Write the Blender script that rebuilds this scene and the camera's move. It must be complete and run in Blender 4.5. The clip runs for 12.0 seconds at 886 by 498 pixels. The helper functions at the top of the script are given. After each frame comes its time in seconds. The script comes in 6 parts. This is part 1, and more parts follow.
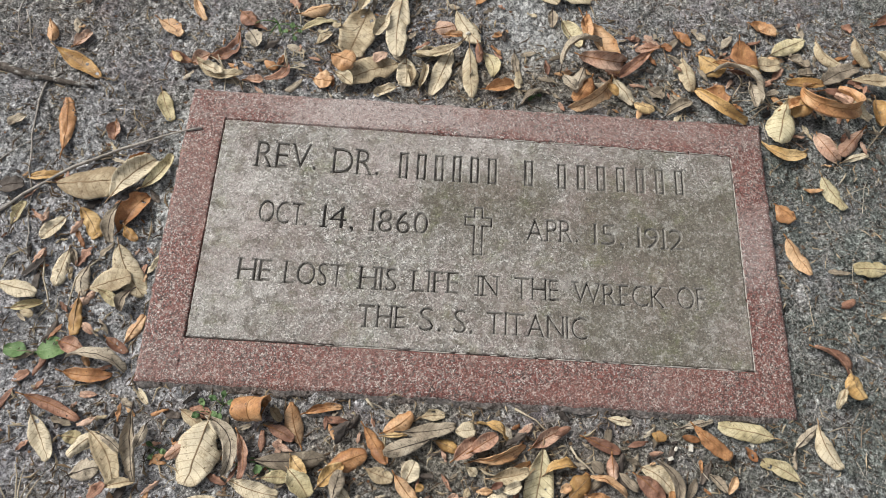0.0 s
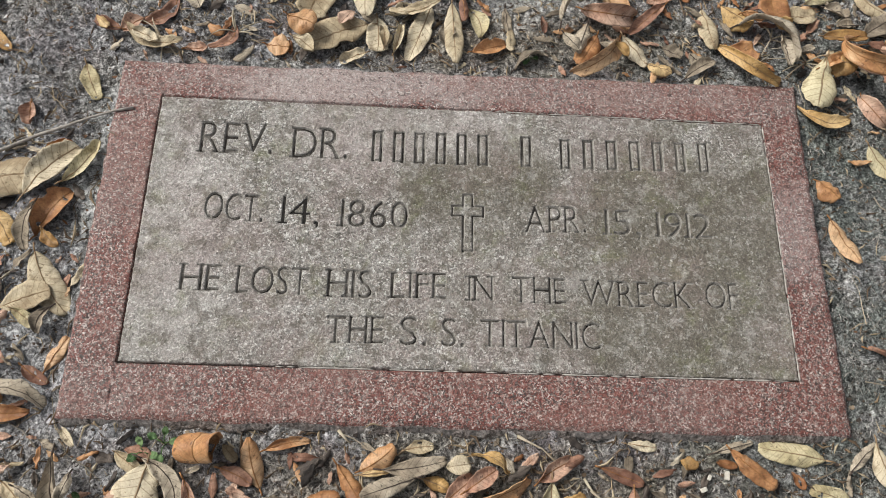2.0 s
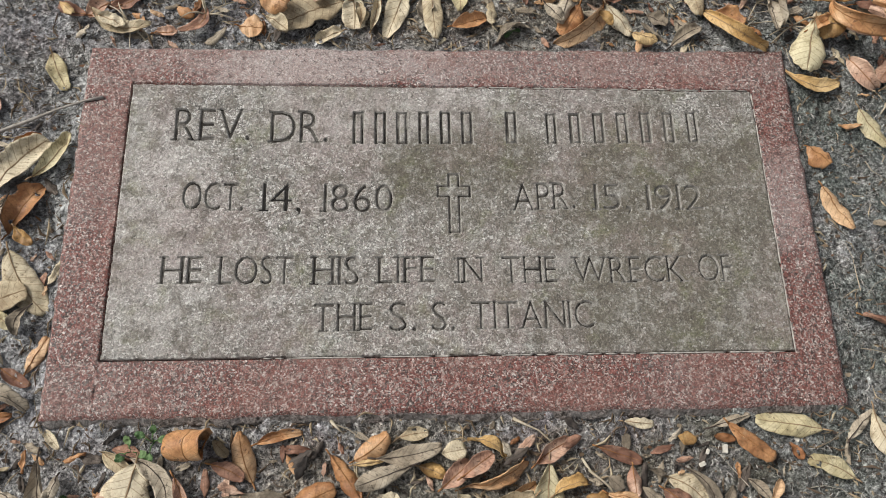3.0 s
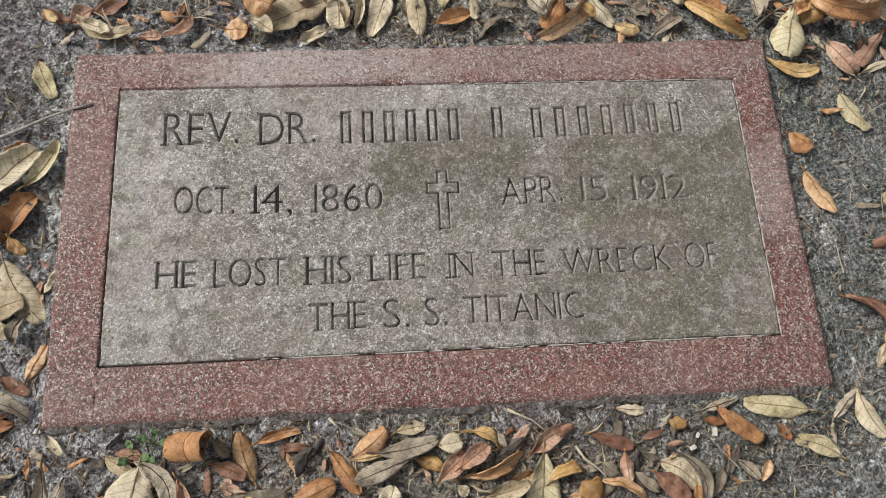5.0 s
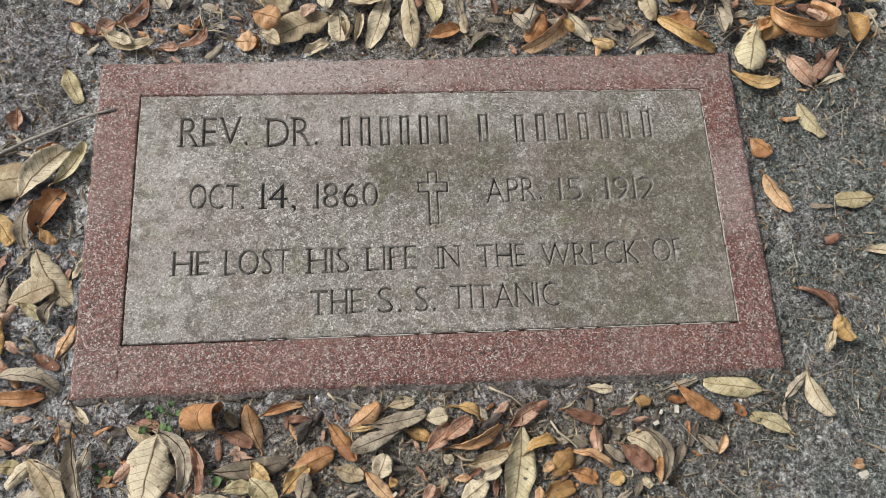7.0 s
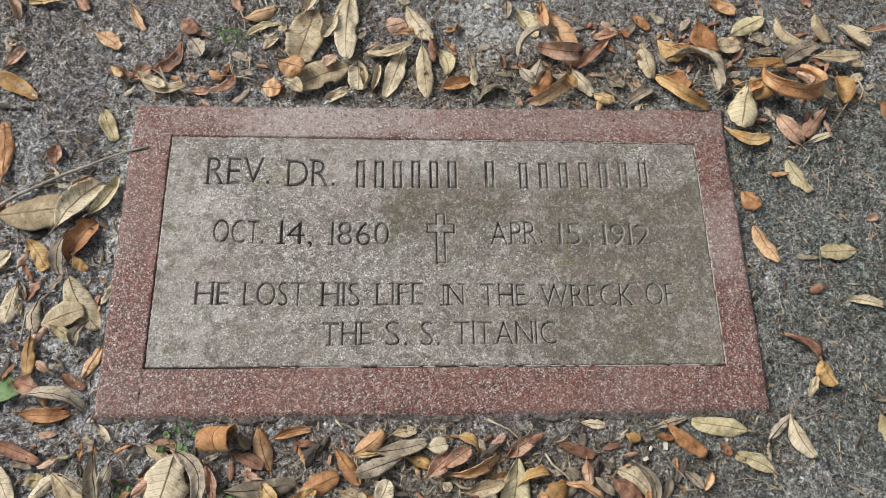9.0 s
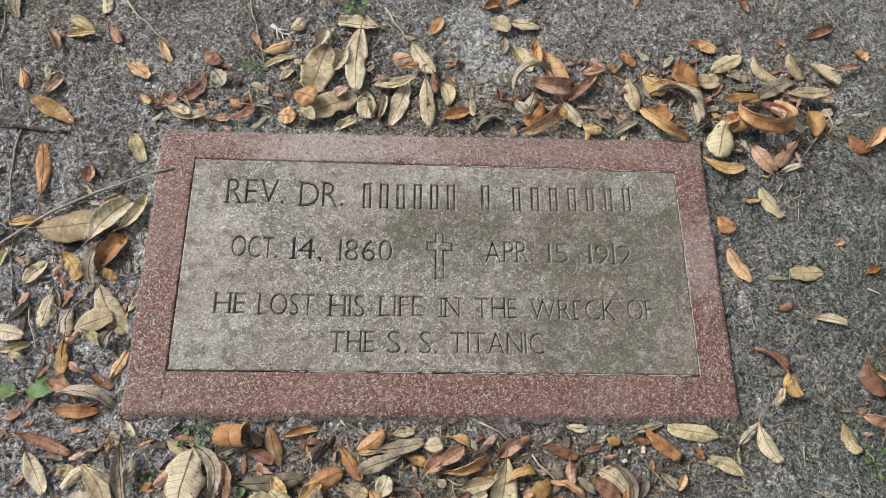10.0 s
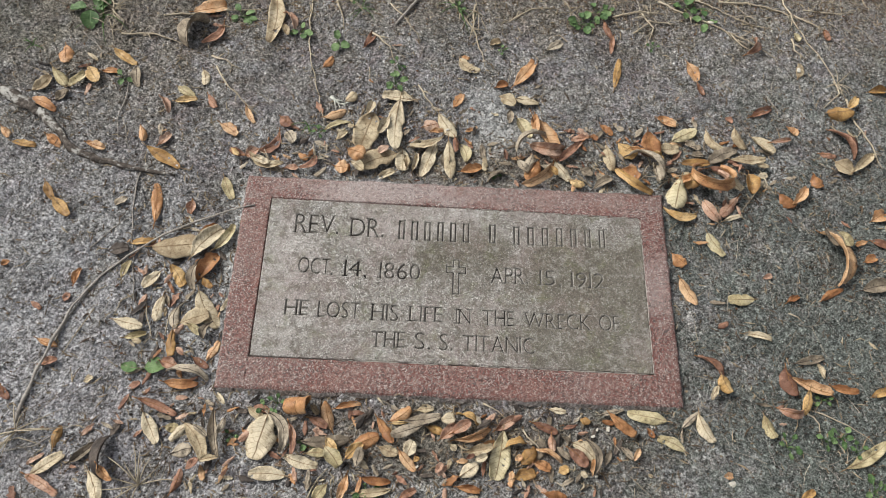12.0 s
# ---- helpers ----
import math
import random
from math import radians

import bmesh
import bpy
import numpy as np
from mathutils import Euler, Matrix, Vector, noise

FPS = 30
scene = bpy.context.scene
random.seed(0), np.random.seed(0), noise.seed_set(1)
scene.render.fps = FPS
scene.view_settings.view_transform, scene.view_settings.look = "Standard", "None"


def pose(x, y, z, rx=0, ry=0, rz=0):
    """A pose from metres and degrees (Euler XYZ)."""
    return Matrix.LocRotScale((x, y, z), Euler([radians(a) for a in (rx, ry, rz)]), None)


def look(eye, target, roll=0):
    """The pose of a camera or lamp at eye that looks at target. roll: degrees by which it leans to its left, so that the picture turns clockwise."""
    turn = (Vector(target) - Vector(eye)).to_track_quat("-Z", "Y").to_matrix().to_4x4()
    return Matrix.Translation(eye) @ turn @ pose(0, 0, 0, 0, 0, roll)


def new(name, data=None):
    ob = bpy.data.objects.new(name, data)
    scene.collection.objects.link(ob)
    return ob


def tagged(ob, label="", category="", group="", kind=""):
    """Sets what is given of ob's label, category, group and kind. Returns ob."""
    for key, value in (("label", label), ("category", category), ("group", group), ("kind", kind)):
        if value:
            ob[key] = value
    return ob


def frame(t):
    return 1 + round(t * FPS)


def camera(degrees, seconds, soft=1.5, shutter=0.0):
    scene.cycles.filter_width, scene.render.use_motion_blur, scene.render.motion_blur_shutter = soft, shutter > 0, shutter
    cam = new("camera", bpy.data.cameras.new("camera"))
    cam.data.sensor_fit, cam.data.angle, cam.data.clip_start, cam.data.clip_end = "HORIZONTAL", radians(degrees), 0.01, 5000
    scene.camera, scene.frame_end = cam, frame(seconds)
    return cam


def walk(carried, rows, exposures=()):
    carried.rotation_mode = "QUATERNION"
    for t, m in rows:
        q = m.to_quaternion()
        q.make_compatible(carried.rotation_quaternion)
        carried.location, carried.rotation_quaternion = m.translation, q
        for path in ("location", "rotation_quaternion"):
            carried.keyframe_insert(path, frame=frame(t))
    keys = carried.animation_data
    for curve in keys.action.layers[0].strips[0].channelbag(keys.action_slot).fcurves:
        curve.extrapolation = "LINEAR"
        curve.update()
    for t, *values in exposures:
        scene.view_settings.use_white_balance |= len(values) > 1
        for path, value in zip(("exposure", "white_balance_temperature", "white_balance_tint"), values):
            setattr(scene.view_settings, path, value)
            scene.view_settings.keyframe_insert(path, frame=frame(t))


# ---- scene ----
cam = camera(63.7, 12.0, soft=0.6)
PATH = [
    (0, (-0.063, -0.114, 0.672), (0.021, 0.627, -1.184), 9.9),
    (0.5, (-0.061, -0.103, 0.637), (0.023, 0.632, -1.221), 9.9),
    (1, (-0.057, -0.085, 0.612), (0.029, 0.626, -1.255), 10.0),
    (1.5, (-0.053, -0.068, 0.587), (0.046, 0.627, -1.286), 10.6),
    (2, (-0.052, -0.053, 0.574), (0.058, 0.615, -1.308), 11.0),
    (2.5, (-0.054, -0.045, 0.567), (0.071, 0.59, -1.325), 11.7),
    (3, (-0.05, -0.044, 0.563), (0.092, 0.56, -1.338), 12.4),
    (5, (-0.049, -0.038, 0.574), (0.113, 0.525, -1.338), 13.3),
    (5.5, (-0.049, -0.037, 0.567), (0.112, 0.521, -1.346), 13.4),
    (6, (-0.048, -0.044, 0.59), (0.112, 0.512, -1.324), 13.3),
    (6.5, (-0.048, -0.057, 0.607), (0.111, 0.498, -1.308), 13.4),
    (7, (-0.043, -0.063, 0.63), (0.114, 0.506, -1.281), 13.1),
    (9, (-0.046, -0.071, 0.671), (0.095, 0.588, -1.212), 11.7),
    (9.5, (-0.048, -0.075, 0.694), (0.095, 0.599, -1.183), 11.9),
    (10, (-0.045, -0.093, 0.73), (0.085, 0.613, -1.137), 11.0),
    (10.5, (-0.046, -0.108, 0.764), (0.07, 0.614, -1.097), 10.3),
    (11, (-0.055, -0.135, 0.824), (0.058, 0.617, -1.026), 10.2),
    (11.5, (-0.06, -0.177, 0.892), (0.039, 0.607, -0.946), 9.6),
    (12, (-0.068, -0.2, 0.937), (0.03, 0.614, -0.887), 9.4),
]
walk(cam, [(t, look(eye, target, roll)) for t, eye, target, roll in PATH], [(0.0, 0.44), (1.5, 0.38), (3.0, 0.28), (5.5, 0.26), (7.0, 0.28), (9.5, 0.33), (12.0, 0.36)])

# ---- light: open shade under a bright overcast sky ----
SUN_EL, SUN_AZ = radians(42), radians(-62)
world = bpy.data.worlds.new("sky")
scene.world = world
world.use_nodes = True
wn, wl = world.node_tree.nodes, world.node_tree.links
sky = wn.new("ShaderNodeTexSky")
sky.sky_type, sky.sun_disc = "NISHITA", False
sky.sun_elevation, sky.sun_rotation, sky.dust_density = SUN_EL, SUN_AZ, 3.0
grey = wn.new("ShaderNodeHueSaturation")
grey.inputs["Saturation"].default_value = 0.25
wl.new(sky.outputs[0], grey.inputs["Color"])
wl.new(grey.outputs[0], wn["Background"].inputs[0])
wn["Background"].inputs[1].default_value = 0.09
sun = new("sun", bpy.data.lights.new("sun", "SUN"))
sun.data.energy, sun.data.angle, sun.data.color = 2.6, radians(24), (1.0, 0.97, 0.92)
sun_way = Vector((math.sin(SUN_AZ) * math.cos(SUN_EL), math.cos(SUN_AZ) * math.cos(SUN_EL), math.sin(SUN_EL)))
sun.matrix_world = look(sun_way * 8, (0, 0.15, 0))

# ---- material helpers ----
def material(name, rough=0.8):
    m = bpy.data.materials.new(name)
    m.use_nodes = True
    nt = m.node_tree
    b = nt.nodes["Principled BSDF"]
    b.inputs["Roughness"].default_value = rough
    b.inputs["Specular IOR Level"].default_value = 0.3
    return m, nt, b


def node(nt, kind, **inputs):
    n = nt.nodes.new(kind)
    for key, value in inputs.items():
        s = n.inputs[int(key[1:])] if key[0] == "i" and key[1:].isdigit() else n.inputs[key.replace("_", " ")]
        if isinstance(value, bpy.types.NodeSocket):
            nt.links.new(value, s)
        else:
            s.default_value = value
    return n


def ramp(nt, fac, *stops, smooth=True):
    n = nt.nodes.new("ShaderNodeValToRGB")
    n.color_ramp.interpolation = "LINEAR" if smooth else "CONSTANT"
    el = n.color_ramp.elements
    while len(el) < len(stops):
        el.new(0.5)
    for e, (p, c) in zip(el, stops):
        e.position, e.color = p, (*c, 1) if len(c) == 3 else c
    nt.links.new(fac, n.inputs[0])
    return n.outputs[0]


def mix(nt, fac, a, b, blend="MIX"):
    n = nt.nodes.new("ShaderNodeMix")
    n.data_type, n.blend_type = "RGBA", blend
    for s, v in ((n.inputs[0], fac), (n.inputs[6], a), (n.inputs[7], b)):
        if isinstance(v, bpy.types.NodeSocket):
            nt.links.new(v, s)
        else:
            s.default_value = v if isinstance(v, float) else (*v, 1)
    return n.outputs[2]


def maths(nt, op, a, b=0.0, clamp=False):
    n = nt.nodes.new("ShaderNodeMath")
    n.operation, n.use_clamp = op, clamp
    for s, v in zip(n.inputs, (a, b)):
        if isinstance(v, bpy.types.NodeSocket):
            nt.links.new(v, s)
        else:
            s.default_value = v
    return n.outputs[0]


def noisy(nt, vec, scale, detail=3.0, rough=0.55, distortion=0.0):
    return node(nt, "ShaderNodeTexNoise", Vector=vec, Scale=scale, Detail=detail, Roughness=rough, Distortion=distortion).outputs[0]


def bumped(nt, b, height, strength, distance):
    n = node(nt, "ShaderNodeBump", Height=height, Strength=strength, Distance=distance)
    nt.links.new(n.outputs[0], b.inputs["Normal"])


def grey3(v):
    return (v, v, v)


# ---- materials ----
def blob(nt, p, x, y, rx, ry):
    """A soft-edged, ragged patch round (x, y)."""
    mp = node(nt, "ShaderNodeMapping", Vector=p)
    mp.inputs["Location"].default_value = (-x / rx, -y / ry, 0)
    mp.inputs["Scale"].default_value = (1 / rx, 1 / ry, 0)
    far = node(nt, "ShaderNodeVectorMath", i0=mp.outputs[0])
    far.operation = "LENGTH"
    rag = maths(nt, "MULTIPLY", maths(nt, "SUBTRACT", noisy(nt, p, 26, 5, 0.7), 0.5), 2.4)
    return ramp(nt, maths(nt, "ADD", far.outputs["Value"], rag), (0.35, grey3(1.0)), (1.15, grey3(0.0)))


def sand_material():
    m, nt, b = material("grey sandy soil", 0.95)
    p = node(nt, "ShaderNodeTexCoord").outputs["Object"]
    def strands(scale, seed):
        at = node(nt, "ShaderNodeVectorMath", i0=p, i1=(seed, seed * 0.7, 0.0)).outputs[0]
        n = noisy(nt, at, scale, 2, 0.55, 1.6)
        return ramp(nt, maths(nt, "ABSOLUTE", maths(nt, "SUBTRACT", n, 0.5)), (0.0, grey3(1.0)), (0.035, grey3(0.75)), (0.11, grey3(0.0)))
    grain = noisy(nt, p, 700, 3, 0.75)
    mat = maths(nt, "MAXIMUM", strands(118, 0.0), maths(nt, "MULTIPLY", strands(205, 3.1), 0.9))
    clump = maths(nt, "MULTIPLY", mat, maths(nt, "ADD", noisy(nt, p, 60, 4, 0.7), 0.45), True)
    bent = node(nt, "ShaderNodeVectorMath", i0=p, i1=node(nt, "ShaderNodeVectorMath", i0=node(nt, "ShaderNodeTexNoise", Vector=p, Scale=170.0).outputs[1], i1=(0.0045, 0.0045, 0.0)).outputs[0])
    bent.inputs[1].links[0].from_node.operation = "MULTIPLY"
    crumb = node(nt, "ShaderNodeTexVoronoi", Vector=bent.outputs[0], Scale=185.0)
    lump = ramp(nt, crumb.outputs["Distance"], (0.20, grey3(1.0)), (0.62, grey3(0.0)))
    tone = node(nt, "ShaderNodeSeparateColor", Color=crumb.outputs["Color"]).outputs[0]
    lump = maths(nt, "MULTIPLY", lump, ramp(nt, tone, (0.25, grey3(0.0)), (0.9, grey3(1.0))))
    clump = maths(nt, "MAXIMUM", maths(nt, "MULTIPLY", clump, 0.85), lump)
    base = ramp(nt, grain, (0.36, (0.03, 0.026, 0.022)), (0.52, (0.10, 0.095, 0.088)), (0.68, (0.34, 0.335, 0.32)))
    filler = ramp(nt, grain, (0.32, (0.31, 0.302, 0.288)), (0.50, (0.56, 0.55, 0.53)), (0.66, (0.85, 0.84, 0.815)))
    col = mix(nt, clump, base, filler)
    cool = ramp(nt, noisy(nt, p, 24, 4, 0.65), (0.44, grey3(0.0)), (0.62, grey3(1.0)))
    col = mix(nt, maths(nt, "MULTIPLY", cool, 0.45), col, mix(nt, clump, (0.07, 0.074, 0.095), (0.45, 0.475, 0.55)))
    rusty = ramp(nt, noisy(nt, p, 41, 5, 0.7), (0.55, grey3(0.0)), (0.68, grey3(1.0)))
    col = mix(nt, maths(nt, "MULTIPLY", rusty, 0.45), col, mix(nt, grain, (0.06, 0.042, 0.03), (0.24, 0.17, 0.115)))
    humus = ramp(nt, noisy(nt, p, 5.5, 4, 0.6), (0.46, grey3(0.0)), (0.64, grey3(1.0)))
    col = mix(nt, maths(nt, "MULTIPLY", humus, 0.30), col, (0.105, 0.085, 0.068))
    algae = ramp(nt, noisy(nt, p, 3.1, 3, 0.5), (0.48, grey3(0.0)), (0.68, grey3(1.0)))
    # pale sand at left, lightened also for the stronger light there
    pale = maths(nt, "MAXIMUM", blob(nt, p, -0.6, 0.06, 0.5, 0.34), blob(nt, p, -0.4, 0.13, 0.13, 0.22))
    bloom = ramp(nt, noisy(nt, p, 24, 4, 0.7, 0.4), (0.50, grey3(0.0)), (0.66, grey3(1.0)))
    col = mix(nt, maths(nt, "MULTIPLY", bloom, 0.45), col, (0.30, 0.235, 0.225))
    col = mix(nt, maths(nt, "MULTIPLY", pale, 0.55), col, mix(nt, clump, (0.34, 0.33, 0.34), (0.64, 0.645, 0.68)))
    # greener soil at right, its colour also darkened for the light's falloff
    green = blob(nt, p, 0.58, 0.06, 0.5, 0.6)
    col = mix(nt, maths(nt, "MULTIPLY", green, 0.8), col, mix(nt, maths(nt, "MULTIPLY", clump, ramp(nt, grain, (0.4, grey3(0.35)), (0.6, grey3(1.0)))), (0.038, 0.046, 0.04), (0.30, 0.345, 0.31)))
    mould = maths(nt, "MAXIMUM", maths(nt, "MAXIMUM", blob(nt, p, 0.15, 0.80, 0.9, 0.26), blob(nt, p, -0.62, 0.66, 0.42, 0.3)), maths(nt, "MAXIMUM", blob(nt, p, -0.02, -0.05, 0.32, 0.06), blob(nt, p, 0.05, 0.36, 0.2, 0.05)))
    col = mix(nt, maths(nt, "MULTIPLY", mould, 0.6), col, mix(nt, clump, (0.05, 0.04, 0.028), (0.34, 0.285, 0.20)))
    bare = maths(nt, "MAXIMUM", blob(nt, p, 0.055, 0.445, 0.07, 0.08), blob(nt, p, -0.31, 0.2, 0.03, 0.09))
    col = mix(nt, maths(nt, "MULTIPLY", bare, 0.65), col, (0.64, 0.64, 0.63))
    col = mix(nt, maths(nt, "MULTIPLY", algae, 0.22), col, (0.15, 0.18, 0.155))
    mottle = noisy(nt, p, 130, 4, 0.8, 0.5)
    col = mix(nt, 0.75, col, ramp(nt, mottle, (0.38, grey3(0.14)), (0.50, grey3(0.54)), (0.62, grey3(0.84))), "OVERLAY")
    crumbs = noisy(nt, p, 340, 3, 0.65, 0.3)
    col = mix(nt, 0.7, col, ramp(nt, crumbs, (0.38, grey3(0.12)), (0.47, grey3(0.42)), (0.53, grey3(0.58)), (0.62, grey3(0.90))), "OVERLAY")
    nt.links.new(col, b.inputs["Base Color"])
    bumped(nt, b, maths(nt, "ADD", maths(nt, "ADD", crumbs, clump), maths(nt, "MULTIPLY", mottle, 2.2)), 1.0, 0.0022)
    return m


def granite_material(name, stops, scale, worn, rough):
    m, nt, b = material(name, rough)
    p = node(nt, "ShaderNodeTexCoord").outputs["Object"]
    warp = nt.nodes.new("ShaderNodeVectorMath")
    warp.operation = "MULTIPLY_ADD"
    warp.inputs[1].default_value = (0.004, 0.004, 0.004)
    nt.links.new(node(nt, "ShaderNodeTexNoise", Vector=p, Scale=260.0).outputs[1], warp.inputs[0])
    nt.links.new(p, warp.inputs[2])
    cells = node(nt, "ShaderNodeTexVoronoi", Vector=warp.outputs[0], Scale=scale)
    pick = node(nt, "ShaderNodeSeparateColor", Color=cells.outputs["Color"]).outputs[0]
    col = ramp(nt, pick, *stops, smooth=False)
    fine = noisy(nt, p, 900, 2, 0.7)
    col = mix(nt, 0.6, col, ramp(nt, fine, (0.34, grey3(0.18)), (0.66, grey3(0.9))), "OVERLAY")
    wear = ramp(nt, noisy(nt, p, 9, 5, 0.65), (0.45, grey3(0.0)), (0.66, grey3(1.0)))
    col = mix(nt, maths(nt, "MULTIPLY", wear, worn[0]), col, worn[1])
    nt.links.new(col, b.inputs["Base Color"])
    return m, nt, b, p, col, fine, pick


RED = ((0.0, (0.15, 0.052, 0.043)), (0.22, (0.20, 0.086, 0.072)), (0.42, (0.22, 0.138, 0.122)), (0.58, (0.05, 0.034, 0.03)),
       (0.70, (0.275, 0.222, 0.20)), (0.82, (0.085, 0.074, 0.068)), (0.93, (0.35, 0.31, 0.285)))
GREY = ((0.0, (0.215, 0.203, 0.187)), (0.25, (0.295, 0.28, 0.258)), (0.45, (0.26, 0.232, 0.212)), (0.60, (0.12, 0.112, 0.103)),
        (0.74, (0.37, 0.355, 0.33)), (0.92, (0.48, 0.47, 0.445)))


def regrain(nt, col, fine, pick, amount):
    """Brings the crystal grain back over stains and wear."""
    col = mix(nt, amount, col, ramp(nt, pick, (0.0, grey3(0.22)), (1.0, grey3(0.80))), "OVERLAY")
    return mix(nt, amount, col, ramp(nt, fine, (0.36, grey3(0.2)), (0.64, grey3(0.85))), "OVERLAY")


def border_material():
    m, nt, b, p, col, fine, pick = granite_material("red granite, weathered polish", RED, 800, (0.28, (0.25, 0.21, 0.195)), 0.6)
    pale = maths(nt, "MAXIMUM", maths(nt, "MULTIPLY", blob(nt, p, 0.287, 0.165, 0.03, 0.06), 0.55), maths(nt, "MULTIPLY", blob(nt, p, 0.1, 0.298, 0.3, 0.025), 0.35))
    pale = maths(nt, "MAXIMUM", pale, blob(nt, p, -0.12, 0.298, 0.17, 0.04))
    blush = ramp(nt, noisy(nt, p, 16, 4, 0.7), (0.45, grey3(0.0)), (0.65, grey3(1.0)))
    col = mix(nt, maths(nt, "MULTIPLY", blush, 0.35), col, (0.225, 0.098, 0.075))
    col = mix(nt, maths(nt, "MULTIPLY", pale, 0.55), col, (0.43, 0.385, 0.365))
    pit = ramp(nt, noisy(nt, p, 250, 5, 0.8, 0.8), (0.40, grey3(1.0)), (0.46, grey3(0.0)))
    col = mix(nt, maths(nt, "MULTIPLY", pit, 0.7), col, (0.042, 0.027, 0.024))
    glint = ramp(nt, noisy(nt, p, 215, 4, 0.75), (0.56, grey3(0.0)), (0.65, grey3(1.0)))
    col = mix(nt, maths(nt, "MULTIPLY", glint, 0.5), col, (0.45, 0.38, 0.34))
    col = regrain(nt, col, fine, pick, 0.32)
    nt.links.new(col, b.inputs["Base Color"])
    bumped(nt, b, maths(nt, "ADD", fine, pick), 0.25, 0.0007)
    return m


def panel_material():
    m, nt, b, p, col, fine, pick = granite_material("grey sandblasted granite with lichen", GREY, 640, (0.35, (0.33, 0.315, 0.285)), 0.9)
    stain_shade = maths(nt, "MAXIMUM", blob(nt, p, 0.17, 0.185, 0.14, 0.085), blob(nt, p, 0.01, 0.205, 0.1, 0.055))
    stain_shade = maths(nt, "MAXIMUM", stain_shade, maths(nt, "MULTIPLY", blob(nt, p, 0.17, 0.08, 0.2, 0.07), 0.6))
    # besides the real stains, the right half is darkened for the light's falloff
    stain_shade = maths(nt, "MAXIMUM", stain_shade, maths(nt, "MULTIPLY", blob(nt, p, 0.20, 0.13, 0.19, 0.19), 0.85))
    chalk = maths(nt, "MAXIMUM", blob(nt, p, -0.04, 0.245, 0.14, 0.045), maths(nt, "MULTIPLY", blob(nt, p, -0.24, 0.15, 0.06, 0.14), 0.7))
    col = mix(nt, maths(nt, "MULTIPLY", chalk, 0.78), col, (0.50, 0.465, 0.44))
    stain_shade = maths(nt, "MAXIMUM", stain_shade, maths(nt, "MULTIPLY", blob(nt, p, -0.03, 0.25, 0.12, 0.02), 0.25))
    col = mix(nt, maths(nt, "MULTIPLY", stain_shade, 0.86), col, (0.10, 0.088, 0.063))
    cloud = ramp(nt, noisy(nt, p, 19, 5, 0.65), (0.40, grey3(1.0)), (0.60, grey3(0.0)))
    col = mix(nt, maths(nt, "MULTIPLY", cloud, 0.3), col, (0.165, 0.15, 0.12))
    frost = ramp(nt, noisy(nt, p, 28, 6, 0.75, 0.5), (0.55, grey3(0.0)), (0.70, grey3(1.0)))
    col = mix(nt, maths(nt, "MULTIPLY", frost, 0.45), col, (0.44, 0.435, 0.41))
    moss = ramp(nt, noisy(nt, p, 34, 5, 0.7), (0.54, grey3(0.0)), (0.68, grey3(1.0)))
    col = mix(nt, maths(nt, "MULTIPLY", moss, 0.5), col, (0.15, 0.16, 0.075))
    dots = ramp(nt, noisy(nt, p, 75, 6, 0.75), (0.60, grey3(0.0)), (0.70, grey3(1.0)))
    col = mix(nt, maths(nt, "MULTIPLY", dots, 0.55), col, (0.48, 0.49, 0.46))
    rose = ramp(nt, noisy(nt, p, 12, 5, 0.7), (0.47, grey3(0.0)), (0.62, grey3(1.0)))
    col = mix(nt, maths(nt, "MULTIPLY", rose, 0.42), col, (0.27, 0.208, 0.195))
    crust = ramp(nt, noisy(nt, p, 120, 6, 0.8, 0.4), (0.52, grey3(0.0)), (0.60, grey3(1.0)))
    col = mix(nt, maths(nt, "MULTIPLY", crust, 0.42), col, (0.42, 0.41, 0.375))
    dull = ramp(nt, noisy(nt, p, 88, 5, 0.75), (0.40, grey3(1.0)), (0.50, grey3(0.0)))
    col = mix(nt, maths(nt, "MULTIPLY", dull, 0.6), col, (0.12, 0.104, 0.083))
    pit = ramp(nt, noisy(nt, p, 210, 4, 0.75), (0.34, grey3(1.0)), (0.42, grey3(0.0)))
    col = mix(nt, maths(nt, "MULTIPLY", pit, 0.6), col, (0.06, 0.055, 0.047))
    glint = ramp(nt, noisy(nt, p, 260, 3, 0.7), (0.60, grey3(0.0)), (0.68, grey3(1.0)))
    col = mix(nt, maths(nt, "MULTIPLY", glint, 0.5), col, (0.52, 0.505, 0.475))
    col = regrain(nt, col, fine, pick, 0.3)
    nt.links.new(col, b.inputs["Base Color"])
    bumped(nt, b, maths(nt, "ADD", fine, pick), 0.6, 0.0009)
    return m


def grime_shade_material():
    m, nt, b = material("grime and painted shade in the cut letters", 0.95)
    p = node(nt, "ShaderNodeTexCoord").outputs["Object"]
    # grime, darkened to stand in for the shade inside the cuts
    col = ramp(nt, noisy(nt, p, 60, 5, 0.7), (0.42, (0.022, 0.019, 0.016)), (0.52, (0.07, 0.063, 0.055)), (0.66, (0.22, 0.207, 0.186)))
    col = mix(nt, 0.5, col, ramp(nt, noisy(nt, p, 700, 2, 0.6), (0.3, grey3(0.2)), (0.7, grey3(0.85))), "OVERLAY")
    lichen = blob(nt, p, 0.2, 0.2, 0.16, 0.09)
    col = mix(nt, maths(nt, "MULTIPLY", lichen, 0.28), col, (0.30, 0.285, 0.245))
    nt.links.new(col, b.inputs["Base Color"])
    return m


